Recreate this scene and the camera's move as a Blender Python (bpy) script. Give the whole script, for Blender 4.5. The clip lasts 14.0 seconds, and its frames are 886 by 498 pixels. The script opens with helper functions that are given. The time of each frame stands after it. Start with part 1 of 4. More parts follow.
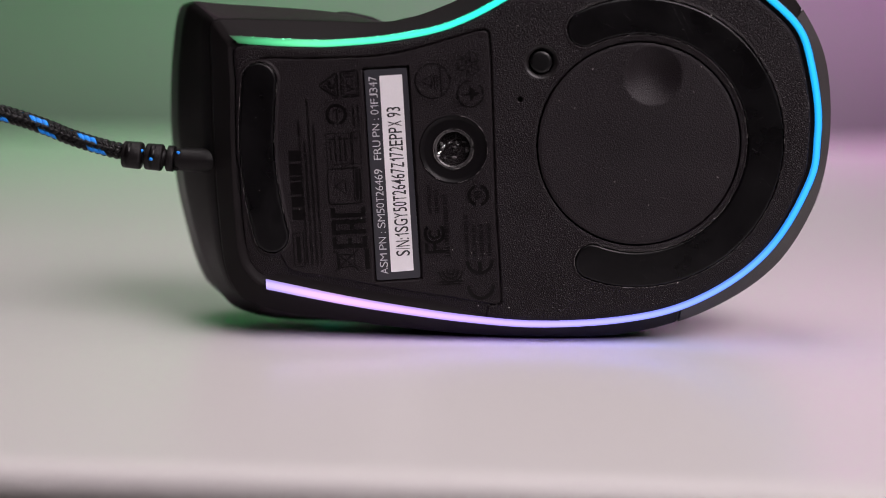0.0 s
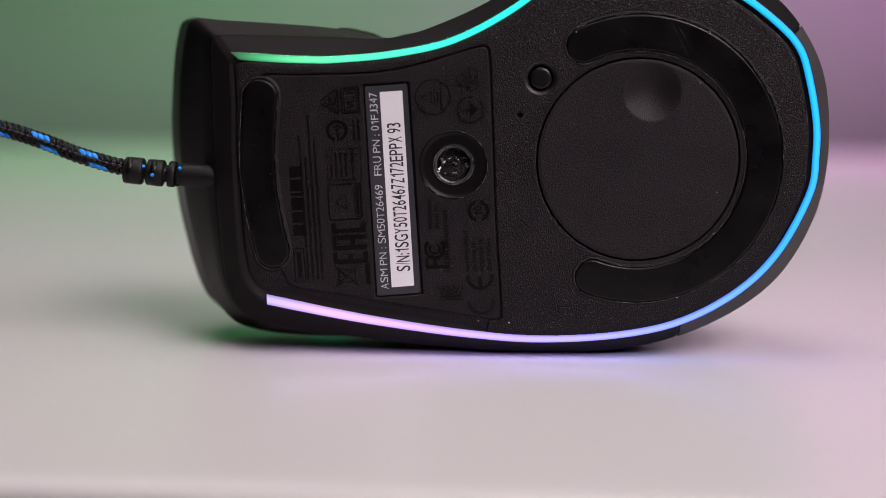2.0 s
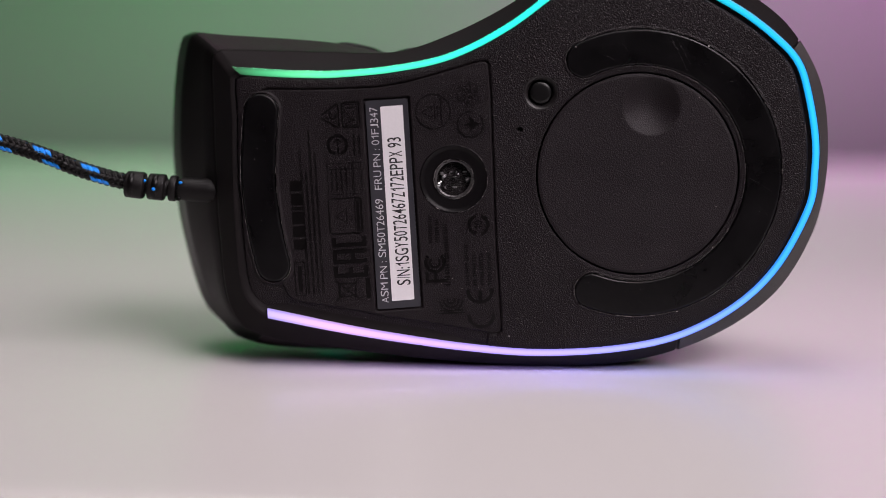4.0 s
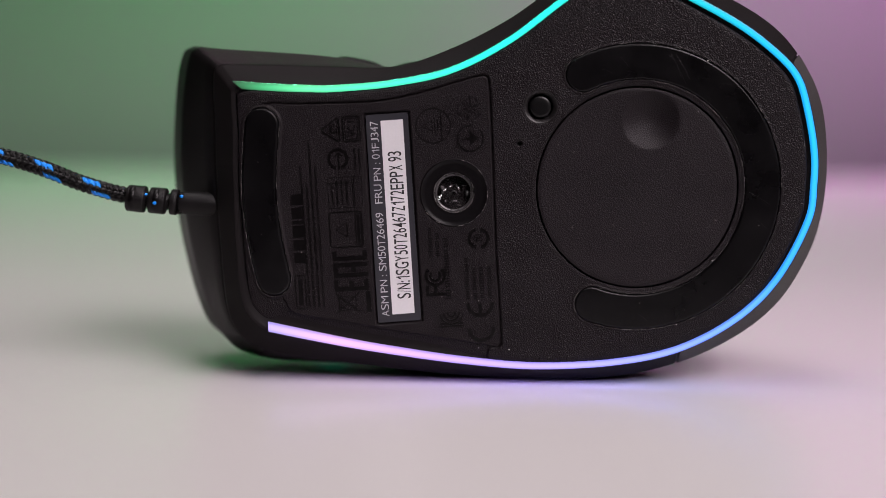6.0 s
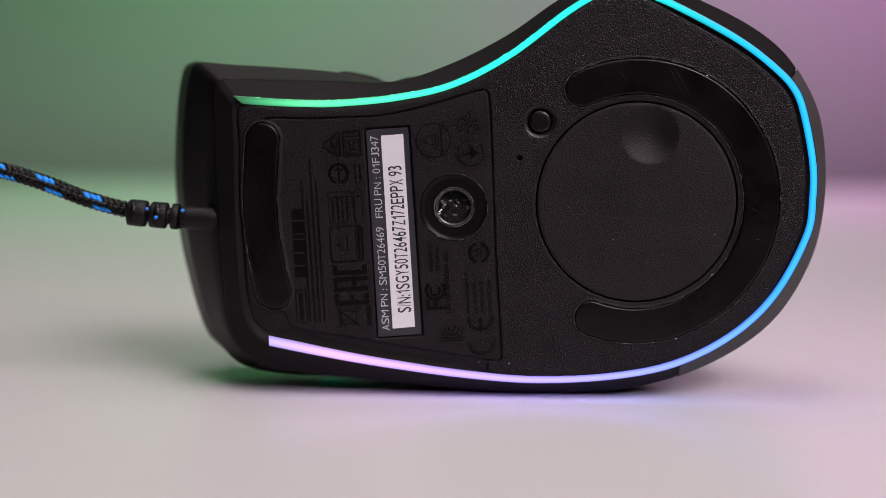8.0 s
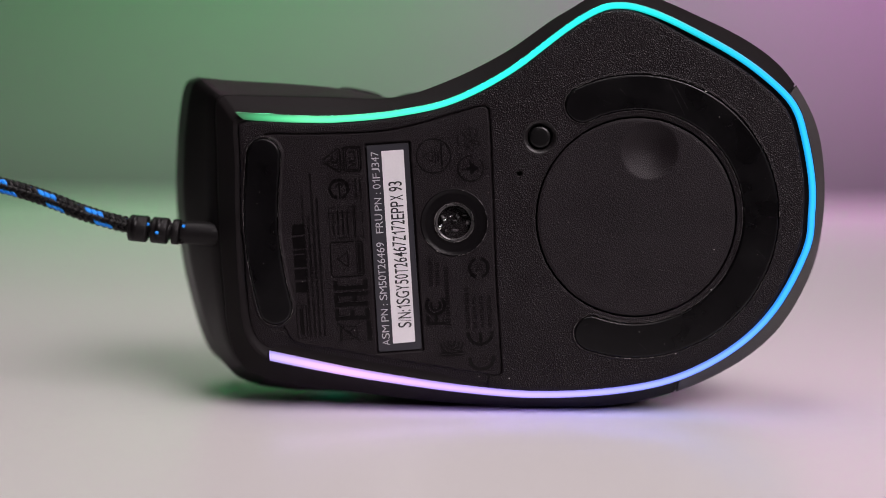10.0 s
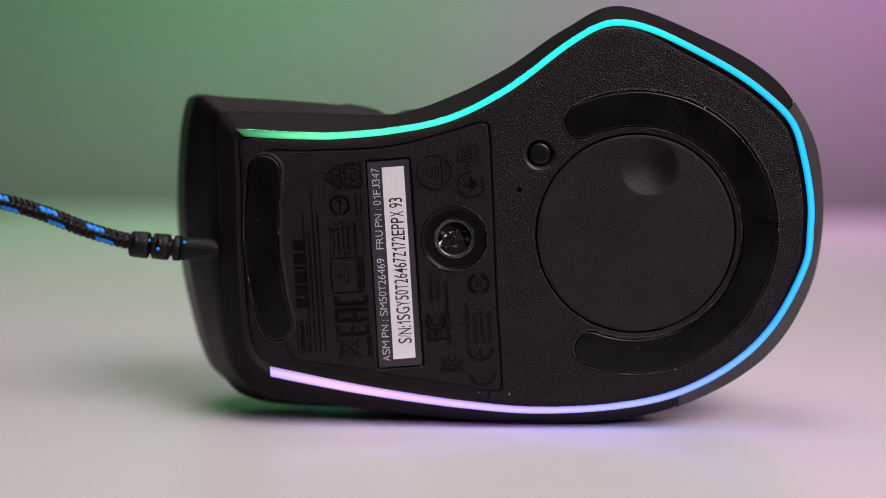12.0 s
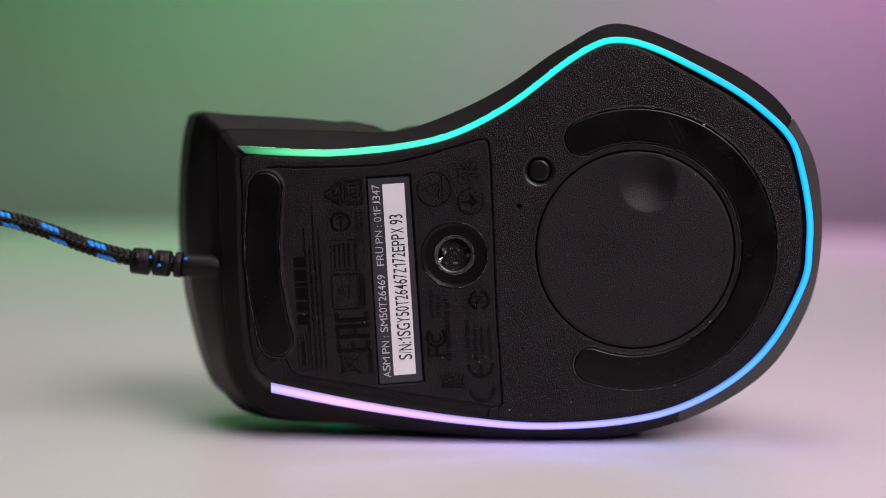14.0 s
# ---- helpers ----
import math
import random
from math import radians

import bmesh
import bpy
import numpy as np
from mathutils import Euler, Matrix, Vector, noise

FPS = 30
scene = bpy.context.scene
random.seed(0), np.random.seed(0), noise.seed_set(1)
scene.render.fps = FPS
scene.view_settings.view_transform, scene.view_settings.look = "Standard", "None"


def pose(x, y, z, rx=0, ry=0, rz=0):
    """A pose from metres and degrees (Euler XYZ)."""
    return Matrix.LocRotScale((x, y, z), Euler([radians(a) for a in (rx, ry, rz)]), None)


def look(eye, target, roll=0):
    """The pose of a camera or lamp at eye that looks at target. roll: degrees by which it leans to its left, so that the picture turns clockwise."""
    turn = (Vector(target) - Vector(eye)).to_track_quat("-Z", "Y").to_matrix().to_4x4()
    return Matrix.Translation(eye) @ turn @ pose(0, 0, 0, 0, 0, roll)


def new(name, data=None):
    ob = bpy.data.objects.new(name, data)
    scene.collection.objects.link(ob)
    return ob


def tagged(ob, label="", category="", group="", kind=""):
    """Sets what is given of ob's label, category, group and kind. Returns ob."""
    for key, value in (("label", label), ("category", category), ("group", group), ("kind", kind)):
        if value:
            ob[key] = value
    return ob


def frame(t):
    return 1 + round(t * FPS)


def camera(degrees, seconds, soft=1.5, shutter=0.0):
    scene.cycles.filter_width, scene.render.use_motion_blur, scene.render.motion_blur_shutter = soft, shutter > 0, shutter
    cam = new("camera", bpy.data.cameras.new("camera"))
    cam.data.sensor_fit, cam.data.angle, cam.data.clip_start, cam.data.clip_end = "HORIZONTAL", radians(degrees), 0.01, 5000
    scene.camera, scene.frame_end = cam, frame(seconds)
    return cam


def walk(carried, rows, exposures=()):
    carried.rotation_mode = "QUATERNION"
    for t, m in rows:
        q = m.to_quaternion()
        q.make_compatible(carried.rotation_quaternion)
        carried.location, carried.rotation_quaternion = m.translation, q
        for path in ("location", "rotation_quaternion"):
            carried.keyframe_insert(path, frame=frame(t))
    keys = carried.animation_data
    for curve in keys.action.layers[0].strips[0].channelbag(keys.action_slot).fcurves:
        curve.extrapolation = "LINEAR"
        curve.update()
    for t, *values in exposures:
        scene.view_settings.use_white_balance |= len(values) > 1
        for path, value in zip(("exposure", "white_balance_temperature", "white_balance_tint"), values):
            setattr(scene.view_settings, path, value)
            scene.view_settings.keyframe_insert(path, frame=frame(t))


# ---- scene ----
cam = camera(33.56, 14.0, soft=0.8)
# seconds, x, y, z, pitch, yaw, roll: a tripod head that tilts slowly upwards
ROWS = [
    (0.0, 0.00001, -0.28404, 0.05971, -8.200, 0.006, 0.498),
    (1.0, -0.00000, -0.28449, 0.06048, -8.030, 0.010, 0.480),
    (2.0, -0.00002, -0.28491, 0.06108, -7.849, 0.014, 0.465),
    (3.0, -0.00003, -0.28530, 0.06155, -7.658, 0.018, 0.452),
    (4.0, -0.00005, -0.28569, 0.06193, -7.455, 0.021, 0.441),
    (5.0, -0.00006, -0.28607, 0.06223, -7.241, 0.023, 0.432),
    (6.0, -0.00008, -0.28646, 0.06248, -7.014, 0.026, 0.422),
    (7.0, -0.00010, -0.28686, 0.06271, -6.775, 0.028, 0.414),
    (8.0, -0.00012, -0.28727, 0.06291, -6.526, 0.030, 0.404),
    (9.0, -0.00014, -0.28770, 0.06312, -6.265, 0.031, 0.394),
    (10.0, -0.00016, -0.28815, 0.06332, -5.995, 0.033, 0.383),
    (11.0, -0.00018, -0.28862, 0.06353, -5.717, 0.035, 0.369),
    (12.0, -0.00020, -0.28910, 0.06373, -5.431, 0.037, 0.353),
    (13.0, -0.00022, -0.28960, 0.06393, -5.141, 0.040, 0.334),
    (14.0, -0.00024, -0.29011, 0.06411, -4.847, 0.042, 0.312),
]
walk(cam, [(t, pose(x, y, z, 90 + pitch, 0, yaw) @ pose(0, 0, 0, 0, 0, roll)) for t, x, y, z, pitch, yaw, roll in ROWS])
# a long lens, focused on the underside of the mouse
cam.data.dof.use_dof = True
cam.data.dof.focus_distance = 0.288
cam.data.dof.aperture_fstop = 5.4

# ---- light ----
world = bpy.data.worlds.new("room_air")
scene.world = world
world.use_nodes = True
world.node_tree.nodes["Background"].inputs[0].default_value = (0.9, 0.95, 1.0, 1)
world.node_tree.nodes["Background"].inputs[1].default_value = 0.045


def area_lamp(name, eye, target, power, colour, width, height, spread=180):
    data = bpy.data.lights.new(name, "AREA")
    data.shape, data.size, data.size_y = "RECTANGLE", width, height
    data.energy, data.color, data.spread = power, colour, radians(spread)
    ob = new(name, data)
    ob.matrix_world = look(eye, target)
    return ob


area_lamp("key_softbox", (0.46, -0.50, 0.62), (0.05, 0.0, 0.02), 1.7, (1.0, 0.88, 0.93), 0.6, 0.6, 55)
# unseen fill lamp, added overhead to lift the table and the left shadow
area_lamp("top_fill", (-0.14, 0.02, 1.05), (-0.08, 0.02, 0.0), 1.2, (1.0, 0.92, 0.93), 0.9, 0.7, 60)
area_lamp("green_lamp", (-0.075, 0.48, 0.46), (-0.065, 0.66, 0.14), 1.12, (0.03, 1.0, 0.16), 0.20, 0.12, 140)
area_lamp("purple_lamp", (0.27, 0.50, 0.46), (0.26, 0.66, 0.14), 1.9, (0.90, 0.29, 0.84), 0.20, 0.12, 126)


# ---- materials ----
def material(name, colour, rough=0.5, metal=0.0, bump=0.0, scale=1000.0, vary=0.15, kind="NOISE", coat=0.0, patch=60.0, gloss=0.5):
    """A surface with colour variation at two scales and a fine relief; scale in grains per metre."""
    m = bpy.data.materials.new(name)
    m.use_nodes = True
    nt = m.node_tree
    b = nt.nodes["Principled BSDF"]
    b.inputs["Metallic"].default_value = metal
    b.inputs["Coat Weight"].default_value = coat
    b.inputs["Specular IOR Level"].default_value = gloss
    co = nt.nodes.new("ShaderNodeTexCoord")
    fine = nt.nodes.new("ShaderNodeTexNoise")
    fine.inputs["Scale"].default_value, fine.inputs["Detail"].default_value = scale, 3
    broad = nt.nodes.new("ShaderNodeTexNoise")
    broad.inputs["Scale"].default_value, broad.inputs["Detail"].default_value = patch, 4
    nt.links.new(co.outputs["Object"], fine.inputs["Vector"])
    nt.links.new(co.outputs["Object"], broad.inputs["Vector"])
    mix = nt.nodes.new("ShaderNodeMath")
    mix.operation = "ADD"
    nt.links.new(fine.outputs["Fac"], mix.inputs[0])
    nt.links.new(broad.outputs["Fac"], mix.inputs[1])
    ramp = nt.nodes.new("ShaderNodeMapRange")
    ramp.inputs["From Min"].default_value, ramp.inputs["From Max"].default_value = 0.6, 1.4
    ramp.inputs["To Min"].default_value, ramp.inputs["To Max"].default_value = 1 - vary, 1 + vary
    nt.links.new(mix.outputs[0], ramp.inputs["Value"])
    tint = nt.nodes.new("ShaderNodeVectorMath")
    tint.operation = "SCALE"
    tint.inputs[0].default_value = colour
    nt.links.new(ramp.outputs[0], tint.inputs["Scale"])
    nt.links.new(tint.outputs[0], b.inputs["Base Color"])
    rr = nt.nodes.new("ShaderNodeMapRange")
    rr.inputs["From Min"].default_value, rr.inputs["From Max"].default_value = 0.3, 0.7
    rr.inputs["To Min"].default_value, rr.inputs["To Max"].default_value = max(rough - 0.06, 0.02), min(rough + 0.06, 1)
    nt.links.new(broad.outputs["Fac"], rr.inputs["Value"])
    nt.links.new(rr.outputs[0], b.inputs["Roughness"])
    if bump:
        if kind == "VORONOI":
            relief = nt.nodes.new("ShaderNodeTexVoronoi")
            relief.feature = "SMOOTH_F1"
            relief.inputs["Scale"].default_value = scale
            nt.links.new(co.outputs["Object"], relief.inputs["Vector"])
            height = relief.outputs["Distance"]
        else:
            height = fine.outputs["Fac"]
        bp = nt.nodes.new("ShaderNodeBump")
        bp.inputs["Strength"].default_value, bp.inputs["Distance"].default_value = 1.0, bump
        nt.links.new(height, bp.inputs["Height"])
        nt.links.new(bp.outputs[0], b.inputs["Normal"])
    return m


TABLE = material("white_lacquer", (0.490, 0.470, 0.462), 0.31, scale=300, vary=0.02, patch=2)
WALL = material("wall_paint", (0.27, 0.27, 0.27), 0.9, bump=0.0004, scale=400, vary=0.05, patch=5)
ROOM = material("grey_wall_paint", (0.22, 0.22, 0.22), 0.9, bump=0.0004, scale=400, vary=0.04, patch=5)
FLOOR = material("floor_boards", (0.25, 0.17, 0.10), 0.5, scale=30, vary=0.3, patch=4)
LEG = material("table_leg_paint", (0.6, 0.6, 0.6), 0.4, scale=200, vary=0.05)
SHELL = material("matt_black_plastic", (0.0232, 0.0185, 0.0206), 0.60, bump=0.00003, scale=6000, vary=0.2, patch=90, gloss=0.05)
NOSE = material("darkened_gloss_black", (0.0045, 0.0038, 0.0040), 0.42, bump=0.00002, scale=6000, vary=0.2, patch=90, gloss=0.14)
SEAT_BLACK = material("smooth_seat_black", (0.0075, 0.0062, 0.0066), 0.40, bump=0.00004, scale=5000, vary=0.2, gloss=0.40)
RIM = material("satin_rim_black", (0.0085, 0.0071, 0.0075), 0.55, bump=0.00002, scale=6000, vary=0.2, patch=90, gloss=0.08)
BEVEL = material("smooth_black_bevel", (0.0105, 0.0089, 0.0093), 0.55, bump=0.00002, scale=6000, vary=0.2, patch=90, gloss=0.06)
PALM = material("soft_touch_black", (0.032, 0.0275, 0.028), 0.60, bump=0.00003, scale=7000, vary=0.15, patch=80)
BASE = material("grained_black_plastic", (0.0076, 0.0056, 0.0067), 0.38, bump=0.00014, scale=4900, vary=0.25, kind="VORONOI", patch=120, gloss=0.17)
BASE_FINE = material("fine_panel_plastic", (0.0088, 0.0066, 0.0078), 0.42, bump=0.00008, scale=6800, vary=0.3, kind="VORONOI", patch=140, gloss=0.17)
COVER = material("fine_grained_cover", (0.0103, 0.0078, 0.0092), 0.46, bump=0.00009, scale=5400, vary=0.2, kind="VORONOI", patch=110, gloss=0.19)
PAD = material("glide_pad_black", (0.0027, 0.0024, 0.0028), 0.30, bump=0.00002, scale=900, vary=0.55, patch=110, gloss=0.25)
GLOSS = material("glossy_black", (0.005, 0.0048, 0.005), 0.30, scale=2000, vary=0.1, gloss=0.28)
RING = material("sensor_ring_black", (0.0045, 0.0039, 0.0044), 0.34, bump=0.00001, scale=4000, vary=0.25, gloss=0.12)
MARK = material("moulded_mark_black", (0.0030, 0.0025, 0.0027), 0.32, scale=2000, vary=0.15, gloss=0.16)
RUBBER = material("cable_rubber", (0.0062, 0.0054, 0.0057), 0.5, bump=0.00004, scale=5000, vary=0.2, gloss=0.2)
YARN = material("black_yarn", (0.0030, 0.0026, 0.0028), 0.27, bump=0.00005, scale=9000, vary=0.35, gloss=0.24)
BLUE = material("blue_yarn", (0.003, 0.26, 0.90), 0.45, bump=0.00006, scale=9000, vary=0.25)
STICKER = material("charcoal_sticker", (0.022, 0.022, 0.028), 0.45, scale=3000, vary=0.08)
PAPER = material("white_sticker", (0.66, 0.64, 0.66), 0.5, scale=3000, vary=0.04)
WHITE = material("white_print", (0.50, 0.49, 0.51), 0.5, scale=6000, vary=0.15)
INK = material("black_print", (0.02, 0.02, 0.022), 0.5, scale=6000, vary=0.3)

# the light strip: its hue runs round the mouse, and its middle is brightest
STRIP = bpy.data.materials.new("light_strip_glow")
STRIP.use_nodes = True
nt = STRIP.node_tree
glow = nt.nodes["Principled BSDF"]
glow.inputs["Base Color"].default_value = (0.03, 0.03, 0.03, 1)
glow.inputs["Roughness"].default_value = 0.3
glow.inputs["Specular IOR Level"].default_value = 0.2
at = nt.nodes.new("ShaderNodeAttribute")
at.attribute_name = "along"
hue = nt.nodes.new("ShaderNodeValToRGB")
stops = [(0.0, (0.02, 0.10, 0.04)), (0.02, (0.05, 0.40, 0.16)), (0.05, (0.12, 0.78, 0.36)), (0.10, (0.07, 0.93, 0.50)), (0.18, (0.015, 0.95, 0.68)), (0.29, (0.007, 0.80, 0.70)), (0.36, (0.003, 0.50, 0.64)), (0.42, (0.003, 0.44, 0.90)),
         (0.50, (0.006, 0.44, 1.08)), (0.60, (0.03, 0.36, 1.35)), (0.68, (0.20, 0.34, 1.4)), (0.78, (0.44, 0.36, 1.3)), (0.88, (0.58, 0.37, 1.15)), (0.95, (0.72, 0.42, 1.0)), (1.0, (0.48, 0.38, 1.0))]
for i, (p, c) in enumerate(stops):
    e = hue.color_ramp.elements[i] if i < 2 else hue.color_ramp.elements.new(p)
    e.position, e.color = p, (*c, 1)
nt.links.new(at.outputs["Fac"], hue.inputs[0])
nt.links.new(hue.outputs[0], glow.inputs["Emission Color"])
# a much stronger copy for an added band that throws colour on the table
TABLE_GLOW = STRIP.copy()
TABLE_GLOW.name = "added_table_glow"
TABLE_GLOW.node_tree.nodes["Principled BSDF"].inputs["Emission Strength"].default_value = 36.0
core = nt.nodes.new("ShaderNodeAttribute")
core.attribute_name = "core"
bright = nt.nodes.new("ShaderNodeMapRange")
bright.inputs["To Min"].default_value, bright.inputs["To Max"].default_value = 0.72, 1.6
nt.links.new(core.outputs["Fac"], bright.inputs["Value"])
nt.links.new(bright.outputs[0], glow.inputs["Emission Strength"])

GLASS = bpy.data.materials.new("clear_lens")
GLASS.use_nodes = True
g = GLASS.node_tree.nodes["Principled BSDF"]
g.inputs["Transmission Weight"].default_value = 1.0
g.inputs["Roughness"].default_value = 0.10
g.inputs["IOR"].default_value = 1.49


# ---- mesh helpers ----
def link(name, bm, mat, smooth=True):
    bmesh.ops.recalc_face_normals(bm, faces=bm.faces)
    me = bpy.data.meshes.new(name)
    bm.to_mesh(me)
    bm.free()
    me.materials.append(mat)
    if smooth:
        for p in me.polygons:
            p.use_smooth = True
    return new(name, me)


def part(name, bm, mat, parent, label="", smooth=True):
    ob = link(name, bm, mat, smooth)
    ob.parent = parent
    return tagged(ob, label)


def block(bm, x0, x1, y0, y1, z0, z1, bevel=0.0, segments=2):
    made = bmesh.ops.create_cube(bm, size=1, matrix=Matrix.Translation(((x0 + x1) / 2, (y0 + y1) / 2, (z0 + z1) / 2)) @ Matrix.Diagonal((x1 - x0, y1 - y0, z1 - z0, 1)))
    if bevel:
        edges = list({e for v in made["verts"] for e in v.link_edges})
        bmesh.ops.bevel(bm, geom=edges, offset=bevel, segments=segments, profile=0.5, affect="EDGES")
    return bm


def spline(points, steps, closed=False):
    """A smooth curve through a few design points (centripetal enough for even spacing)."""
    p = np.array(points, float)
    n = len(p)
    out = []
    for i in range(n if closed else n - 1):
        a, b, c, d = (p[(i + k) % n] for k in (-1, 0, 1, 2)) if closed else (p[max(i - 1, 0)], p[i], p[i + 1], p[min(i + 2, n - 1)])
        for k in range(steps):
            t = k / steps
            out.append(0.5 * ((2 * b) + (c - a) * t + (2 * a - 5 * b + 4 * c - d) * t * t + (3 * b - a - 3 * c + d) * t ** 3))
    if not closed:
        out.append(p[-1])
    return np.array(out)


LIFT = 1.2  # millimetres from the mouse's drawing to the table top


def at_mm(x, z, d=0.0):
    """Millimetres on the underside's plane, and depth behind it, to the world."""
    return Vector((x / 1000, d / 1000, (z + LIFT) / 1000))


def strip_faces(bm, rows, closed=False, cap=False):
    """Quads between neighbouring rows of verts."""
    grid = [[bm.verts.new(p) for p in r] for r in rows]
    for a, b in zip(grid, grid[1:]):
        n = len(a)
        for i in range(n if closed else n - 1):
            bm.faces.new((a[i], a[(i + 1) % n], b[(i + 1) % n], b[i]))
    if cap:
        bm.faces.new(grid[0][::-1])
        bm.faces.new(grid[-1])
    return grid


def tube(bm, path, radii, sides=16, cap=True):
    """A round bar along path with a radius at each point."""
    path = [Vector(p) for p in path]
    rows = []
    side = Vector((0, 0, 1))
    for i, p in enumerate(path):
        way = (path[min(i + 1, len(path) - 1)] - path[max(i - 1, 0)]).normalized()
        u = way.cross(side).normalized()
        v = u.cross(way)
        rows.append([p + radii[i] * (math.cos(2 * math.pi * k / sides) * u + math.sin(2 * math.pi * k / sides) * v) for k in range(sides)])
    strip_faces(bm, rows, True, cap)


# ---- the room ----
bm = bmesh.new()
block(bm, -2.1, 2.1, -2.3, 0.76, -0.80, -0.75)
tagged(link("floor", bm, FLOOR, False), "brown wooden floor under the table", "floor", kind="structure")
for name, box in (("wall_north", (-2.0, 2.0, 0.66, 0.76, -0.75, 1.9)), ("wall_south", (-2.0, 2.0, -2.3, -2.2, -0.75, 1.9)),
                  ("wall_west", (-2.1, -2.0, -2.3, 0.76, -0.75, 1.9)), ("wall_east", (2.0, 2.1, -2.3, 0.76, -0.75, 1.9))):
    bm = bmesh.new()
    block(bm, *box)
    tagged(link(name, bm, WALL if name == "wall_north" else ROOM, False), "plain light grey painted wall", "wall", kind="structure")
bm = bmesh.new()
block(bm, -2.1, 2.1, -2.3, 0.76, 1.9, 2.0)
tagged(link("ceiling", bm, ROOM, False), "plain painted ceiling", "ceiling", kind="structure")

# ---- table ----
table = tagged(new("table"), "white glossy table with a thin rounded top", "table")
table.location = (0, 0.26, -0.75)
table.rotation_euler = (0, 0, radians(-4.5))
back_to = Matrix.Translation((0, -0.26, 0.75))
bm = bmesh.new()
block(bm, -0.7, 0.7, -0.088, 0.60, -0.0065, 0.0, 0.0030, 6)
part("tabletop", bm, TABLE, table).matrix_parent_inverse = back_to
bm = bmesh.new()
block(bm, -0.62, 0.62, -0.02, 0.54, -0.05, -0.0065, 0.002)
part("frame", bm, LEG, table).matrix_parent_inverse = back_to
for x in (-0.59, 0.59):
    for y in (0.01, 0.51):
        bm = bmesh.new()
        block(bm, x - 0.022, x + 0.022, y - 0.022, y + 0.022, -0.75, -0.05, 0.003)
        part("leg", bm, LEG, table).matrix_parent_inverse = back_to

# ---- the mouse: outlines in millimetres, x along it, z up, depth behind the underside ----
# the line of the light strip, its run and its half width
LIGHT_LINE = [(-40.3, 57.75), (-32.1, 57.31), (-26.6, 57.18), (-21.0, 57.26), (-9.9, 58.38), (1.2, 60.95), (12.3, 66.7), (23.3, 75.0), (29.5, 78.7), (33.7, 79.55), (38.5, 78.75), (45.3, 76.0),
              (56.5, 70.1), (64.0, 64.6), (68.2, 60.0), (70.3, 54.0), (71.9, 46.0), (72.1, 39.5), (71.2, 32.1), (65.6, 20.8), (57.8, 12.7), (46.7, 6.6), (34.0, 3.75), (18.5, 2.87), (4.5, 3.85), (-9.75, 5.74), (-21.0, 7.62), (-34.6, 10.34)]
line = spline(LIGHT_LINE, 12)
n = len(line)
along = np.concatenate(([0], np.cumsum(np.linalg.norm(np.diff(line, axis=0), axis=1))))
along = along / along[-1]
half_width = 0.63 + 0.13 * np.clip(1 - along / 0.2, 0, 1) ** 2 + 0.36 * np.clip((along - 0.76) / 0.24, 0, 1) ** 1.5
across = np.gradient(line, axis=0)
across = np.stack((-across[:, 1], across[:, 0]), 1) / np.linalg.norm(across, axis=1)[:, None]
# stations round the shell: at the underside, at the lip, at the widest, towards the top
RINGS = (0.0, 5.0, 16.0, 28.0)
UNDERSIDE_RING = [(-41.0, 57.0), (-36.8, 57.95), (-23.3, 58.2), (-9.9, 59.4), (1.2, 62.0), (12.3, 68.0), (23.3, 76.2), (34.0, 81.0), (49.2, 75.0), (60.8, 67.5), (68.4, 60.8), (72.0, 51.3), (73.2, 39.9),
                  (71.3, 28.2), (65.0, 16.3), (53.4, 7.6), (37.9, 2.9), (19.6, 1.9), (1.5, 3.3), (-16.6, 5.8), (-33.5, 9.0), (-39.3, 14.0), (-40.8, 26.0), (-41.3, 40.0), (-41.3, 49.0), (-41.6, 55.0)]
LIP_RING = [(-44.6, 61.4), (-40.8, 61.7), (-23.5, 61.5), (-9.9, 61.6), (1.2, 65.2), (12.3, 70.9), (23.4, 78.5), (34.6, 83.1), (52.0, 76.9), (63.9, 70.2), (70.6, 62.5), (74.6, 53.0), (75.6, 39.0),
            (73.0, 26.0), (65.8, 14.0), (53.5, 5.4), (38.0, 0.3), (19.6, -0.8), (1.5, 0.0), (-16.6, 1.9), (-35.5, 4.8), (-42.6, 10.5), (-44.6, 25.0), (-45.3, 40.0), (-45.5, 51.0), (-45.7, 59.0)]
WIDEST_RING = [(-52.0, 65.0), (-47.0, 64.9), (-24.7, 63.6), (-9.3, 61.3), (1.2, 63.5), (12.5, 69.0), (23.5, 76.0), (34.6, 80.5), (53.0, 75.4), (64.3, 68.9), (73.0, 61.0), (77.0, 52.0), (78.2, 38.0),
               (75.6, 24.6), (67.3, 13.0), (54.5, 4.0), (38.0, -0.9), (19.6, -1.2), (1.5, -1.1), (-17.0, -0.2), (-38.6, 1.2), (-48.6, 8.0), (-53.7, 23.7), (-55.6, 39.0), (-55.3, 52.5), (-54.0, 62.3)]
TOP_RING = [(-53.5, 64.5), (-48.5, 64.2), (-24.7, 62.0), (-9.3, 59.0), (1.0, 60.0), (12.0, 64.0), (23.0, 69.0), (33.0, 72.0), (47.0, 68.0), (58.0, 62.0), (66.0, 56.0), (70.0, 50.0), (71.0, 40.0),
            (69.0, 28.0), (62.0, 18.0), (52.0, 9.0), (38.0, 2.0), (19.6, 0.0), (1.5, 0.0), (-17.0, 1.0), (-40.0, 2.0), (-50.0, 8.0), (-55.0, 24.0), (-57.0, 39.0), (-56.7, 52.5), (-55.4, 62.0)]
STEPS = 30
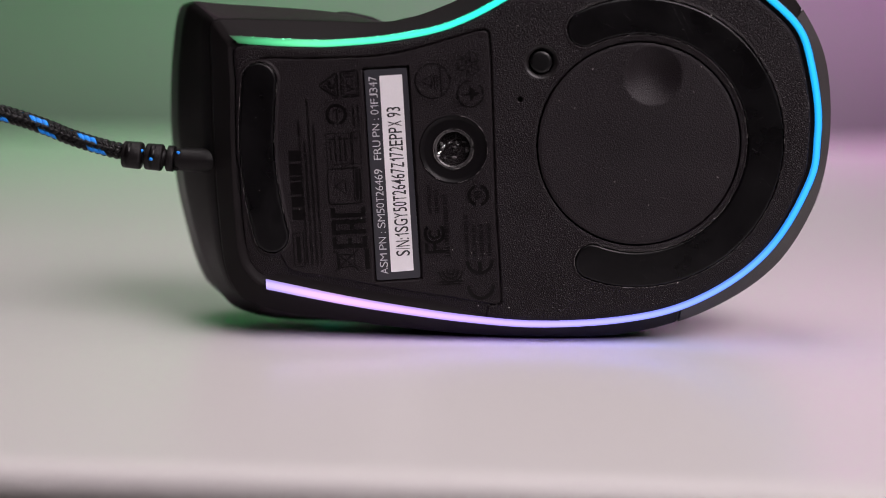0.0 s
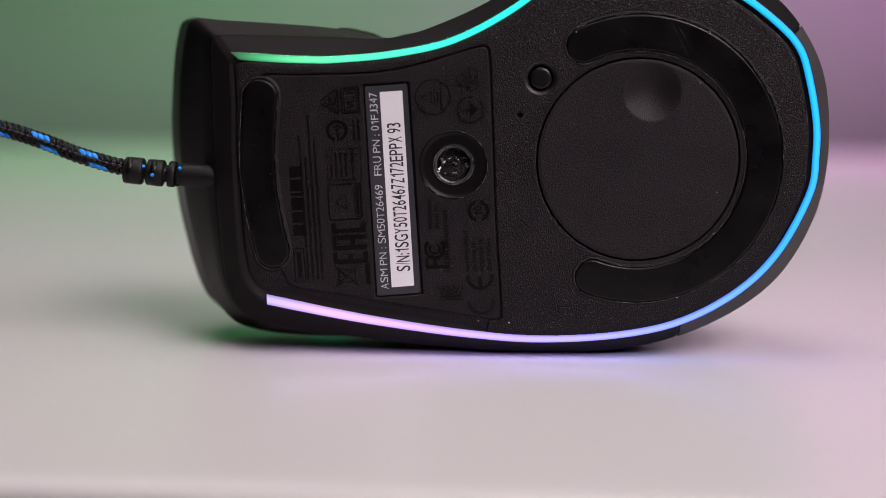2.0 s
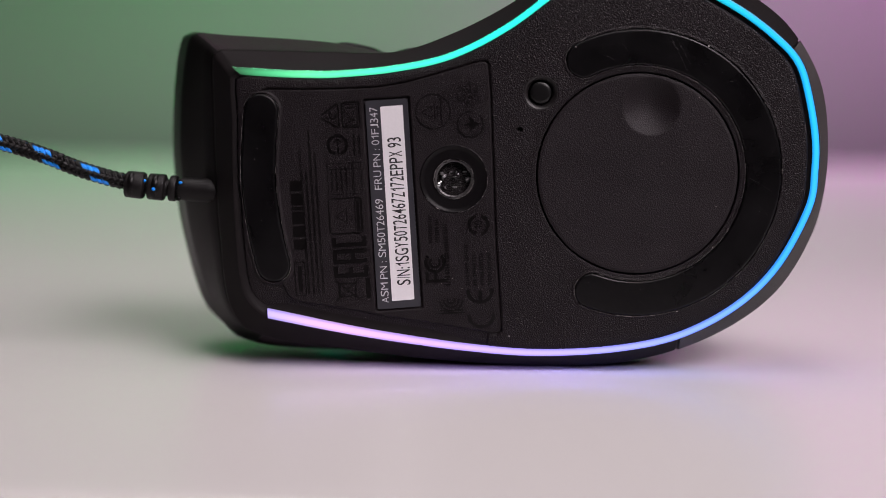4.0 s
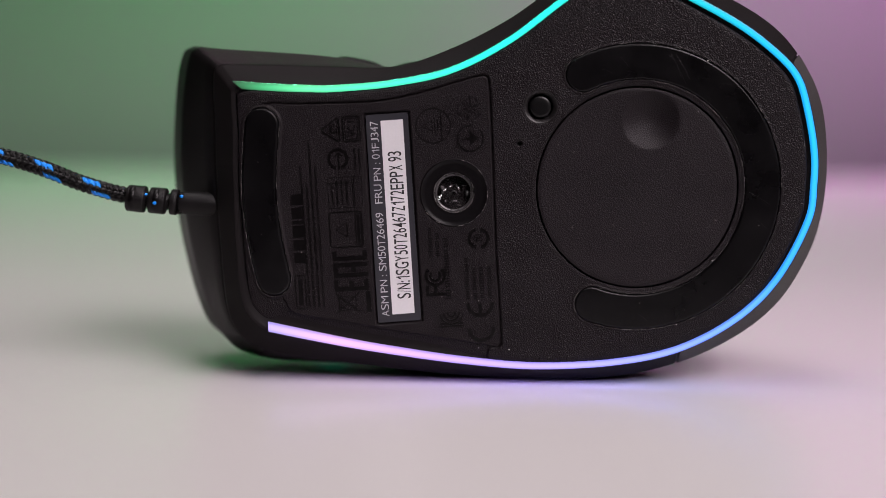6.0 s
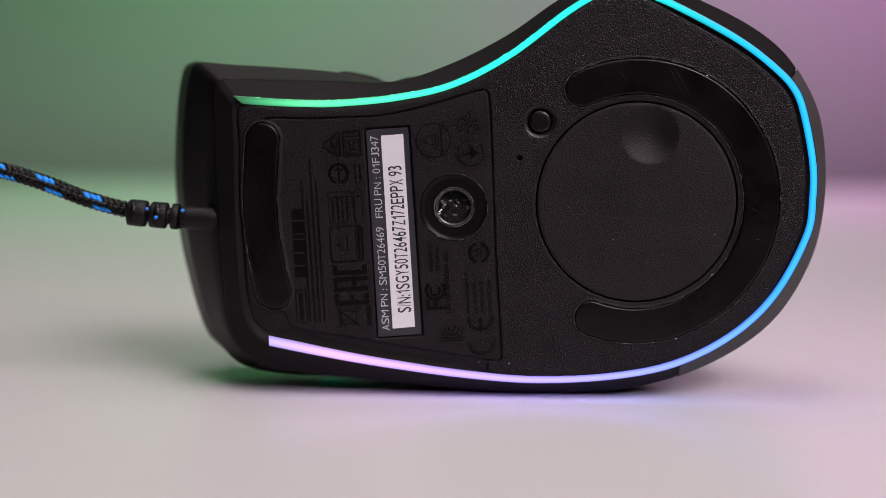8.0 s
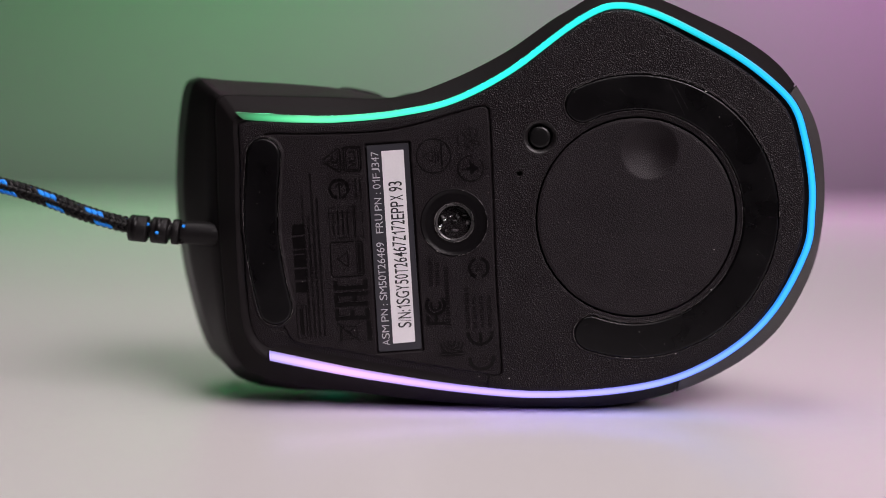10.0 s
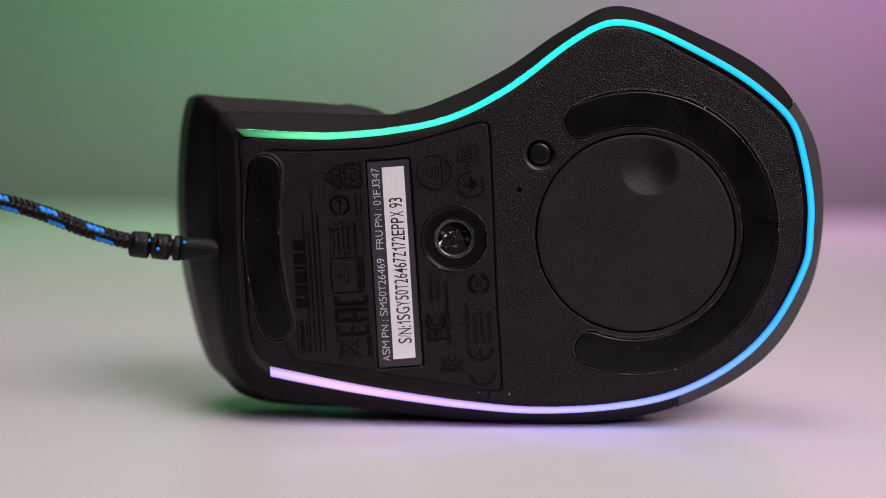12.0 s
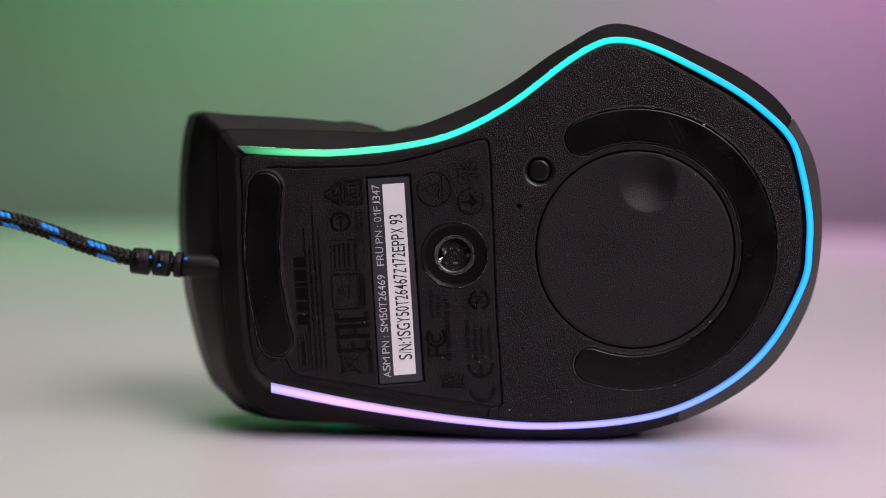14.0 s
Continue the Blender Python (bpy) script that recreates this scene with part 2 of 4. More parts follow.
rings = [spline(ring, STEPS, True) for ring in (UNDERSIDE_RING, LIP_RING, WIDEST_RING, TOP_RING)]
# the chamfer starts right beside the light strip
fine_run = np.linspace(0, 1, 12000)
beside = line + across * (half_width[:, None] + 0.06)
beside = np.stack([np.interp(fine_run, along, beside[:, k]) for k in range(2)], 1)
for k, p in enumerate(rings[0]):
    near = int(np.argmin(np.linalg.norm(beside - p, axis=1)))
    rings[0][k] = p + (beside[near] - p) * min(max((p[0] + 39) / 5, 0), 1)
middle = np.array((10.0, 32.0))
# the nose is widest towards the top of the mouse
nose = np.clip((-43.0 - rings[2][:, :1]) / 6, 0, 1)
rings[3] = rings[3] + nose * (np.array((0.0, 61.0)) + (rings[2] - np.array((0.0, 61.0))) * 1.0395 - rings[3])
rings[2] = rings[2] + nose * np.array((1.5, 0.0))
rings.append(middle + (rings[3] - middle) * 0.84)
rings.append(middle + (rings[3] - middle) * 0.50)
depths = [*RINGS, 36.0, 41.0]


def shell_rows(first, last, out=0.0):
    """Rows of the shell from station first to station last, each from the underside to the top."""
    rows = []
    for i in range(round(first * STEPS), round(last * STEPS) + 1):
        k = i % len(rings[0])
        prof = [(rings[0][k][0], rings[0][k][1], -0.0)] + [(r[k][0], r[k][1], d) for r, d in zip(rings, depths)]
        prof = np.array(prof[1:])
        soft = spline(prof, 6)
        hard = np.array([prof[j // 6] + (prof[min(j // 6 + 1, 5)] - prof[j // 6]) * (0, 0.06, 0.35, 0.65, 0.88, 0.96)[j % 6] for j in range(len(soft))])
        edge = 0.85
        prof = soft + (hard - soft) * edge
        if out:
            way = rings[2][k] - middle
            way = way / np.linalg.norm(way)
            prof[:, 0] += way[0] * out
            prof[:, 1] += way[1] * out
        # the seam between the base's bevel and the front of the shell
        inward = (middle - rings[1][k]) / np.linalg.norm(middle - rings[1][k])
        deep = np.array((*inward, 0.0)) * min(max((-37 - rings[0][k][0]) / 3, 0), 1)
        gap = [prof[6] + (prof[7] - prof[6]) * 0.1 + deep * 0.25, prof[6] + (prof[7] - prof[6]) * 0.8 + deep * 0.2]
        prof = np.concatenate((prof[:7], gap, prof[7:]))
        rows.append([at_mm(*p) for p in prof])
    return rows


mouse = tagged(new("computer_mouse"), "black wired gaming mouse lying on its side on the white table", "mouse")

bm = bmesh.new()
rows = shell_rows(15.45, 26 + 9.75)
front = round((26 - 15.45) * STEPS)
strip_faces(bm, [r[8:] for r in rows[front:]])
strip_faces(bm, [r[8:] for r in rows[:round((20.0 - 15.45) * STEPS) + 1]])
part("side_shell", bm, SHELL, mouse, "matt black side shell with the mouse buttons")
# the nose faces away from the lamps: its shade is in the darker NOSE colour
bm = bmesh.new()
strip_faces(bm, [r[8:] for r in rows[round((20.0 - 15.45) * STEPS):front + 1]])
part("front_shell", bm, NOSE, mouse, "smooth black nose of the mouse, its shade put into the colour")
bm = bmesh.new()
strip_faces(bm, [r[:9] for r in rows])
part("base_bevel", bm, BEVEL, mouse, "smooth black bevel round the base")
bm = bmesh.new()
rows = shell_rows(9.76, 15.43, 0.15)
strip_faces(bm, rows)
part("palm_shell", bm, PALM, mouse, "dark grey soft-touch palm cover")
for first, last in ((9.5, 10.0), (15.2, 15.7)):
    bm = bmesh.new()
    strip_faces(bm, shell_rows(first, last, -0.3))
    part("seam_liner", bm, RING, mouse, "dark groove between the shells")
bm = bmesh.new()
bm.faces.new([bm.verts.new(at_mm(x, z, 41.0)) for x, z in rings[-1]])
part("top_shell", bm, SHELL, mouse)

# the rim round the underside, on which the light strip lies
rim_out = rings[0]


def inset(loop, by):
    """A closed loop moved inwards by that many millimetres."""
    a = np.roll(loop, 1, 0) - np.roll(loop, -1, 0)
    n = np.stack((-a[:, 1], a[:, 0]), 1) / np.linalg.norm(a, axis=1)[:, None]
    if np.sum((loop[:, 0]) * np.roll(loop[:, 1], -1) - np.roll(loop[:, 0], -1) * loop[:, 1]) > 0:
        n = -n
    return loop + n * np.reshape(by, (-1, 1))


bm = bmesh.new()
strip_faces(bm, [[at_mm(x, z, d) for x, z in inset(rim_out, by)] for by, d in ((0.0, 0.0), (0.85, 0.0), (1.0, 0.25), (3.6, 0.30))], True)
part("rim", bm, RIM, mouse)

bm = bmesh.new()
rows, edge_rows = [], []
SECTION = ((1, 0.2, 0), (1, -0.43, 0), (0.86, -0.49, 0.25), (0.45, -0.53, 0.85), (0.0, -0.55, 1), (-0.45, -0.52, 0.85), (-0.86, -0.43, 0.25), (-1, -0.30, 0), (-1, 0.2, 0))
for i, p in enumerate(line):
    a = line[min(i + 1, n - 1)] - line[max(i - 1, 0)]
    a = np.array((-a[1], a[0])) / np.linalg.norm(a)
    w = half_width[i]
    skew = (0.9 * max(0, 1 - i / 6)) * np.array((1.0, 0)) + (0.25 * max(0, (i - n + 7) / 6)) * np.array((-1.0, 0))
    rows.append([at_mm(*(p + a * w * k - skew * k), d) for k, d, c in SECTION])
    edge_rows.append([at_mm(*(p + a * (w + 0.004) - skew), d) for d in (-0.10, -0.36)])
strip_faces(bm, rows)
strip_ob = part("light_strip", bm, STRIP, mouse, "translucent strip glowing green, blue and violet")
# added emitter, turned away from the camera, to strengthen the strip's table glow
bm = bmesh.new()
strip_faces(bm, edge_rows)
edge_ob = part("table_glow", bm, TABLE_GLOW, strip_ob, "added glowing band on the strip's hidden outer side, tints the table")
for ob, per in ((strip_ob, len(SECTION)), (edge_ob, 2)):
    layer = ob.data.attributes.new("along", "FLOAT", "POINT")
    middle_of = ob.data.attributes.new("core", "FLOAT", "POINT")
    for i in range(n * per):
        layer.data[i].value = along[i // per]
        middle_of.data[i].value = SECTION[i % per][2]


# ---- underside ----
def polygon_distance(x, z, loop):
    """Signed distance to a closed loop, negative inside."""
    best = np.full(x.shape, 1e9)
    inside = np.zeros(x.shape, bool)
    for (ax, az), (bx, bz) in zip(loop, np.roll(loop, -1, 0)):
        ux, uz = bx - ax, bz - az
        t = np.clip(((x - ax) * ux + (z - az) * uz) / (ux * ux + uz * uz + 1e-12), 0, 1)
        best = np.minimum(best, (x - ax - t * ux) ** 2 + (z - az - t * uz) ** 2)
        cross = ((az > z) != (bz > z)) & (x < (bx - ax) * (z - az) / (bz - az + 1e-12) + ax)
        inside ^= cross
    return np.where(inside, -1, 1) * np.sqrt(best)


def relief_mesh(x0, x1, z0, z1, step, height, keep):
    """A relief of depth height(x, z) over a fine grid, where keep(x, z) holds."""
    xs, zs = np.arange(x0, x1 + step / 2, step), np.arange(z0, z1 + step / 2, step)
    X, Z = np.meshgrid(xs, zs)
    d, k = height(X, Z), keep(X, Z)
    index = np.cumsum(k.ravel()).reshape(k.shape) - 1
    verts = np.stack((X[k] / 1000, d[k] / 1000, (Z[k] + LIFT) / 1000), 1)
    full = k[:-1, :-1] & k[1:, :-1] & k[:-1, 1:] & k[1:, 1:]
    faces = np.stack((index[:-1, :-1][full], index[:-1, 1:][full], index[1:, 1:][full], index[1:, :-1][full]), 1)
    me = bpy.data.meshes.new("relief")
    me.from_pydata(verts.tolist(), [], faces.tolist())
    return me


def relief_part(name, me, mat, parent, label=""):
    me.name = name
    me.materials.append(mat)
    for p in me.polygons:
        p.use_smooth = True
    ob = new(name, me)
    ob.parent = parent
    return tagged(ob, label)


def ramp_step(v, a, b):
    t = np.clip((v - a) / (b - a), 0, 1)
    return t * t * (3 - 2 * t)


DISC = (37.6, 38.35, 19.45)
SENSOR = (1.85, 37.13, 6.62)
STICK = [(-15.45, 52.1), (-7.3, 52.7), (-4.4, 11.95), (-12.9, 11.25)]
BUTTON = (18.5, 54.0)
# the plate reaches to the inner side of the light strip
nearest = [int(np.argmin(np.linalg.norm(line - p, axis=1))) for p in rim_out]
at_back = np.clip((rim_out[:, 0] - 36) / 12, 0, 1) * np.clip((rim_out[:, 1] - 12) / 25, 0, 1)
plate_loop = inset(rim_out, 2 * half_width[nearest] + 0.14 + 0.65 * at_back - 0.75 * np.clip((-33.0 - rim_out[:, 0]) / 6, 0, 1))[::5]
PANEL = spline([(-34.4, 54.2), (-30.0, 54.25), (-26.5, 54.3), (-15.5, 54.7), (-9.9, 55.4), (-4.3, 56.7), (1.2, 58.35), (6.4, 59.85), (8.0, 59.7), (8.45, 58.4), (8.8, 54.0), (9.35, 43.0), (10.15, 26.1), (10.9, 16.0),
                (11.4, 8.4), (11.2, 7.0), (10.0, 6.55), (7.2, 7.0), (1.5, 7.9), (-9.8, 9.6), (-21.0, 11.5), (-27.8, 12.5), (-30.3, 13.5), (-31.3, 15.2), (-32.4, 18.0), (-35.6, 32.0), (-36.0, 43.0), (-35.6, 52.6)], 6, True)
FOOT_LINE = spline([(-35.6, 50.1), (-36.1, 42.7), (-36.2, 37.1), (-35.7, 31.4), (-34.8, 25.8), (-33.4, 19.9)], 8)


def foot_distance(x, z):
    best = np.full(np.shape(x), 1e9)
    for (ax, az), (bx, bz) in zip(FOOT_LINE, FOOT_LINE[1:]):
        t = np.clip(((x - ax) * (bx - ax) + (z - az) * (bz - az)) / ((bx - ax) ** 2 + (bz - az) ** 2), 0, 1)
        best = np.minimum(best, np.hypot(x - ax - t * (bx - ax), z - az - t * (bz - az)))
    return best - 3.3


def arc_distance(x, z):
    """The C-shaped pad round the cover."""
    cx, cz, rad, half = 37.6, 38.38, 24.5, 3.45
    a = np.arctan2(z - cz, x - cx)
    lo, hi = math.radians(-110), math.radians(116.3)
    end = [(cx + rad * math.cos(t), cz + rad * math.sin(t)) for t in (lo, hi)]
    ring = np.abs(np.hypot(x - cx, z - cz) - rad)
    tips = np.minimum(*[np.hypot(x - ex, z - ez) for ex, ez in end])
    return np.where((a > lo) & (a < hi), ring, tips) - half


def base_height(x, z):
    d = np.full(x.shape, -0.45)
    # its rounded edge, sharp along the front and round the back
    to_edge = polygon_distance(x, z, plate_loop)
    d = d + 0.42 * (1 - np.sqrt(1 - np.clip((to_edge + 1.25) / 1.3, 0, 1) ** 2)) + 0.7 * ramp_step(to_edge, -0.42, 0.1) * np.maximum(ramp_step(-x, 34, 38), ramp_step(x, 36, 48) * ramp_step(z, 12, 37))
    r = np.hypot(x - DISC[0], z - DISC[1])
    d = np.where(r < DISC[2] + 0.9, 2.5, d)
    d = d - 0.10 * (1 - ramp_step(np.abs(foot_distance(x, z) - 0.25), 0.05, 0.35)) + 0.5 * (foot_distance(x, z) < 0.05)
    d = d - 0.10 * (1 - ramp_step(np.abs(arc_distance(x, z) - 0.25), 0.05, 0.35)) + 0.5 * (arc_distance(x, z) < 0.05)
    rb = np.hypot(x - BUTTON[0], z - BUTTON[1])
    d = np.where(rb < 3.3, 2.0, d)
    rh = np.hypot(x - 14.5, z - 46.8)
    d = d + 0.8 * (1 - ramp_step(rh, 0.35, 0.6))
    p = polygon_distance(x, z, PANEL)
    far = ramp_step(foot_distance(x, z), 0.4, 0.8)
    d = d + far * (0.42 * (1 - ramp_step(np.where(p < 0, -p, p * (0.05 + 0.95 * np.maximum(ramp_step(z, 22, 36), ramp_step(x, 8.5, 10)))), 0.06, 0.32)) + 0.12 * (p < 0))
    # below the panel the plate falls away towards its edge
    d = d + 0.17 * np.clip(to_edge + 3.6, 0, 3.2) * (1 - ramp_step(z, 13, 26)) * ramp_step(-x, -14, 4) * ramp_step(p, 0.0, 0.3)
    st = polygon_distance(x, z, np.array(STICK))
    d = d + 0.55 * (1 - ramp_step(st, 0.20, 0.55))
    rs = np.hypot(x - SENSOR[0], z - SENSOR[1])
    d = np.where(rs < SENSOR[2] - 0.1, 2.0, d)
    return d


underside_mesh = relief_mesh(-42, 74, 2, 82, 0.13, base_height, lambda x, z: polygon_distance(x, z, plate_loop) < 0.1)
underside = relief_part("underside", underside_mesh, BASE, mouse, "grained black plastic underside")


# the panel between the groove and the front pad has a finer grain
underside_mesh.materials.append(BASE_FINE)
flat = np.empty(len(underside_mesh.vertices) * 3)
underside_mesh.vertices.foreach_get("co", flat)
corner = np.empty(len(underside_mesh.loops), int)
underside_mesh.loops.foreach_get("vertex_index", corner)
flat = flat.reshape(-1, 3)[corner[::4]] * 1000
underside_mesh.polygons.foreach_set("material_index", (polygon_distance(flat[:, 0], flat[:, 2] - LIFT, PANEL) < 0).astype(int))


def polar_part(name, cx, cz, radii, depth, mat, parent, label="", sides=96):
    """A round piece whose depth is depth(r, x, z)."""
    bm = bmesh.new()
    rows = []
    for r in radii:
        rows.append([at_mm(cx + r * math.cos(2 * math.pi * k / sides), cz + r * math.sin(2 * math.pi * k / sides),
                           depth(r, cx + r * math.cos(2 * math.pi * k / sides), cz + r * math.sin(2 * math.pi * k / sides))) for k in range(sides)])
    grid = strip_faces(bm, rows, True)
    if radii[-1] < 1.0:
        bm.faces.new(grid[-1])
    return part(name, bm, mat, parent, label)


SEAT = {1.5: -0.43, 1.35: -0.458, 0.45: -0.458, 0.36: -0.42, 0.32: 0.5}
polar_part("cover_seat", *DISC[:2], [DISC[2] + k for k in SEAT], lambda r, x, z: SEAT[round(r - DISC[2], 2)], BASE, underside, sides=160)


def cover_depth(r, x, z):
    d = -0.55 + (1.2 if r > DISC[2] - 0.01 else 0.12 if r > DISC[2] - 0.2 else 0.0)
    q = math.hypot(x - 40.0, z - 51.5)
    if q < 5.6:
        d += 1.85 * (1 - (q / 5.6) ** 2) ** 1.15
    return d


cover = polar_part("weight_cover", *DISC[:2], [DISC[2], DISC[2] - 0.02, DISC[2] - 0.15, DISC[2] - 0.45] + [DISC[2] - 0.45 - 0.25 * k for k in range(1, 75)] + [0.4], cover_depth, COVER, mouse, "round black cover with a thumb dimple", 256)


def pad_mesh(x0, x1, z0, z1, distance):
    return relief_mesh(x0, x1, z0, z1, 0.2, lambda x, z: -0.74 + 0.34 * ramp_step(distance(x, z), -0.32, 0.05) + 0.6 * (distance(x, z) > 0), lambda x, z: distance(x, z) < 0.15)


relief_part("front_glide_pad", pad_mesh(-41, -28, 14, 56, foot_distance), PAD, mouse, "glossy black glide pad")
relief_part("rear_glide_pad", pad_mesh(8, 68, 8, 68, arc_distance), PAD, mouse, "scratched C-shaped black glide pad")

BUTTON_SEAT = {3.38: -0.43, 3.3: -0.455, 3.15: -0.42, 2.5: 0.12, 2.42: 0.3, 2.4: 1.6}
polar_part("button_seat", *BUTTON, list(BUTTON_SEAT), lambda r, x, z: BUTTON_SEAT[r], SEAT_BLACK, underside, sides=64)
polar_part("profile_button", *BUTTON, [2.08, 2.06, 2.0, 1.9, 1.75, 1.5, 1.0, 0.4], lambda r, x, z: 0.9 if r > 2.07 else -0.50 + 0.30 * (r / 2.06) ** 9, GLOSS, mouse, "small round black button", 48)
RING_PROFILE = {6.72: -0.30, 6.66: -0.42, 6.5: -0.46, 6.36: -0.40, 6.28: -0.25, 5.6: -0.18, 4.6: -0.06, 4.15: 0.02, 3.98: -0.06, 3.84: 0.10, 3.80: 0.9, 3.78: 2.5}
ring = polar_part("sensor_ring", *SENSOR[:2], list(RING_PROFILE), lambda r, x, z: RING_PROFILE[r], RING, mouse, "black ring round the optical sensor", 96)

# ---- sticker ----
def plaque(bm, corners, d0, d1, rounding):
    """A flat piece with rounded corners."""
    c = [np.array(p, float) for p in corners]
    loop = []
    for i, p in enumerate(c):
        a, b = c[i - 1] - p, c[(i + 1) % 4] - p
        a, b = a / np.linalg.norm(a), b / np.linalg.norm(b)
        for t in np.linspace(0, 1, 5):
            loop.append(p + rounding * ((1 - t) ** 2 * a + t ** 2 * b))
    front = [bm.verts.new(at_mm(*p, d1)) for p in loop]
    rear = [bm.verts.new(at_mm(*p, d0)) for p in loop]
    bm.faces.new(front)
    for i in range(len(loop)):
        bm.faces.new((front[i - 1], front[i], rear[i], rear[i - 1]))
    return bm


FIELD = [(-12.55, 51.05), (-8.2, 51.4), (-5.7, 13.35), (-10.1, 12.95)]
sticker = part("sticker", plaque(bmesh.new(), STICK, 0.2, -0.20, 0.5), STICKER, mouse, "charcoal sticker with a white serial number field", smooth=False)
part("number_field", plaque(bmesh.new(), FIELD, -0.18, -0.23, 0.15), PAPER, sticker, "white field", smooth=False)


def glyph(char, weight):
    """A sign's corners and faces; the one has a stem and a flag."""
    if char == "1":
        w = 0.044 + weight
        return np.array([(0.33 + w, 0.0), (0.33 + w, 0.72), (0.34 - w, 0.72), (0.27, 0.63), (0.12, 0.55), (0.12, 0.55 - 2 * w), (0.24, 0.58 - 2 * w), (0.33 - w, 0.65 - 2 * w), (0.33 - w, 0.0)]), [tuple(range(9))]
    curve = bpy.data.curves.new("glyph", "FONT")
    curve.body, curve.size, curve.extrude, curve.offset = char, 1.0, 0.0, weight
    holder = bpy.data.objects.new("glyph", curve)
    scene.collection.objects.link(holder)
    bpy.context.view_layer.update()
    me = bpy.data.meshes.new_from_object(holder.evaluated_get(bpy.context.evaluated_depsgraph_get()))
    bpy.data.objects.remove(holder)
    co = np.array([v.co[:2] for v in me.vertices])
    faces = [tuple(p.vertices) for p in me.polygons]
    bpy.data.meshes.remove(me)
    return co, faces


# how much of the line each sign takes up, in ems
ADVANCE = {" ": 0.28, ":": 0.28, "/": 0.30, "1": 0.50, "J": 0.52, "M": 0.83, "N": 0.72, "G": 0.77, "R": 0.71, "U": 0.71, "A": 0.68, "S": 0.66, "Y": 0.66, "E": 0.64, "P": 0.65, "X": 0.66, "T": 0.61, "Z": 0.61, "F": 0.60}
glyphs = {}


def lettering(name, text, foot, head, tall, mat, parent, d=-0.25, label="", space=0.28, weight=0.0):
    """Writing that runs from foot to head on the underside, capitals tall millimetres high."""
    f, h = np.array(foot, float), np.array(head, float)
    u = (h - f) / np.linalg.norm(h - f)
    v = np.array((-u[1], u[0]))
    steps = [space if c == " " else ADVANCE.get(c, 0.556) for c in text]
    em = np.linalg.norm(h - f) / (sum(steps) - 0.09)
    verts, faces, pen = [], [], -0.045
    for c, step in zip(text, steps):
        if c != " ":
            if (c, weight) not in glyphs:
                glyphs[c, weight] = glyph(c, weight)
            co, polys = glyphs[c, weight]
            lo, hi = co.min(0), co.max(0)
            wide = step - 0.10
            if c in ":/1":
                wide = min(wide, (hi[0] - lo[0]) * 1.1)
            drop, top = (0.0, 0.72) if c in "0123456789SGJU/" else (lo[1], hi[1])
            for x, y in co:
                y = drop + (y - lo[1]) / (hi[1] - lo[1]) * (top - drop)
                q = f + u * em * (pen + (step - wide) / 2 + (x - lo[0]) / (hi[0] - lo[0]) * wide) + v * y / 0.71 * tall
                verts.append(at_mm(*q, d))
            faces += [tuple(k + len(verts) - len(co) for k in p) for p in polys]
        pen += step
    me = bpy.data.meshes.new(name)
    me.from_pydata(verts, [], faces)
    me.materials.append(mat)
    ob = new(name, me)
    ob.parent = parent
    return tagged(ob, label)


lettering("part_number_line", "ASM PN : SM50T26469   FRU PN : 01FJ347", (-10.68, 12.65), (-13.1, 51.0), 1.5, WHITE, sticker, label="white printed part numbers", weight=-0.008)
lettering("serial_number", "S/N:1SGY50T26467Z172EPPX 93", (-6.42, 16.3), (-8.5, 45.25), 2.65, INK, sticker, d=-0.27, label="black printed serial number", weight=0.005)

# ---- sensor ----
polar_part("sensor_lens", *SENSOR[:2], [3.78, 3.7, 3.4, 2.8, 2.0, 1.0, 0.3], lambda r, x, z: 0.8 if r > 3.75 else 0.45 - 0.3 * (1 - (r / 3.75) ** 2), GLASS, ring, "clear plastic lens", 48).visible_shadow = False
polar_part("sensor_well", *SENSOR[:2], [3.8, 3.75, 3.7, 0.3], lambda r, x, z: 1.2 if r > 3.78 else 2.6, GLOSS, ring, sides=40)
LENS_RIM = material("cloudy_lens_rim", (0.034, 0.032, 0.033), 0.30, bump=0.00005, scale=2500, vary=0.6, patch=900)
polar_part("lens_rim", *SENSOR[:2], [3.82, 3.76, 3.6, 3.4, 3.28, 3.26], lambda r, x, z: {3.82: 0.3, 3.76: 0.16, 3.6: 0.20, 3.4: 0.30, 3.28: 0.38, 3.26: 0.6}[r], LENS_RIM, ring, "cloudy rim of the lens", 64)
CHROME = material("glint_bead_metal", (0.75, 0.75, 0.78), 0.12, 1.0, scale=4000, vary=0.1)
CHIP = material("sensor_chip_grey", (0.11, 0.105, 0.108), 0.22, scale=4000, vary=0.2)
# mirror beads added to make the small highlights of the lens
for x, z, w, h in ((0.0, 37.6, 0.75, 0.45), (2.7, 38.05, 0.45, 0.45), (-0.7, 36.5, 0.45, 0.4), (-1.1, 36.0, 0.7, 0.7), (2.3, 37.3, 0.3, 0.5), (1.0, 38.3, 0.5, 0.25)):
    bm = bmesh.new()
    bmesh.ops.create_uvsphere(bm, u_segments=12, v_segments=8, radius=0.0005, matrix=Matrix.Translation(at_mm(x, z, 0.42)) @ Matrix.Diagonal((w * 1.3, 0.5, h * 1.3, 1)))
    part("lens_glint", bm, CHROME, ring, "tiny mirror bead added for a glint in the lens")
chips = random.Random(11)
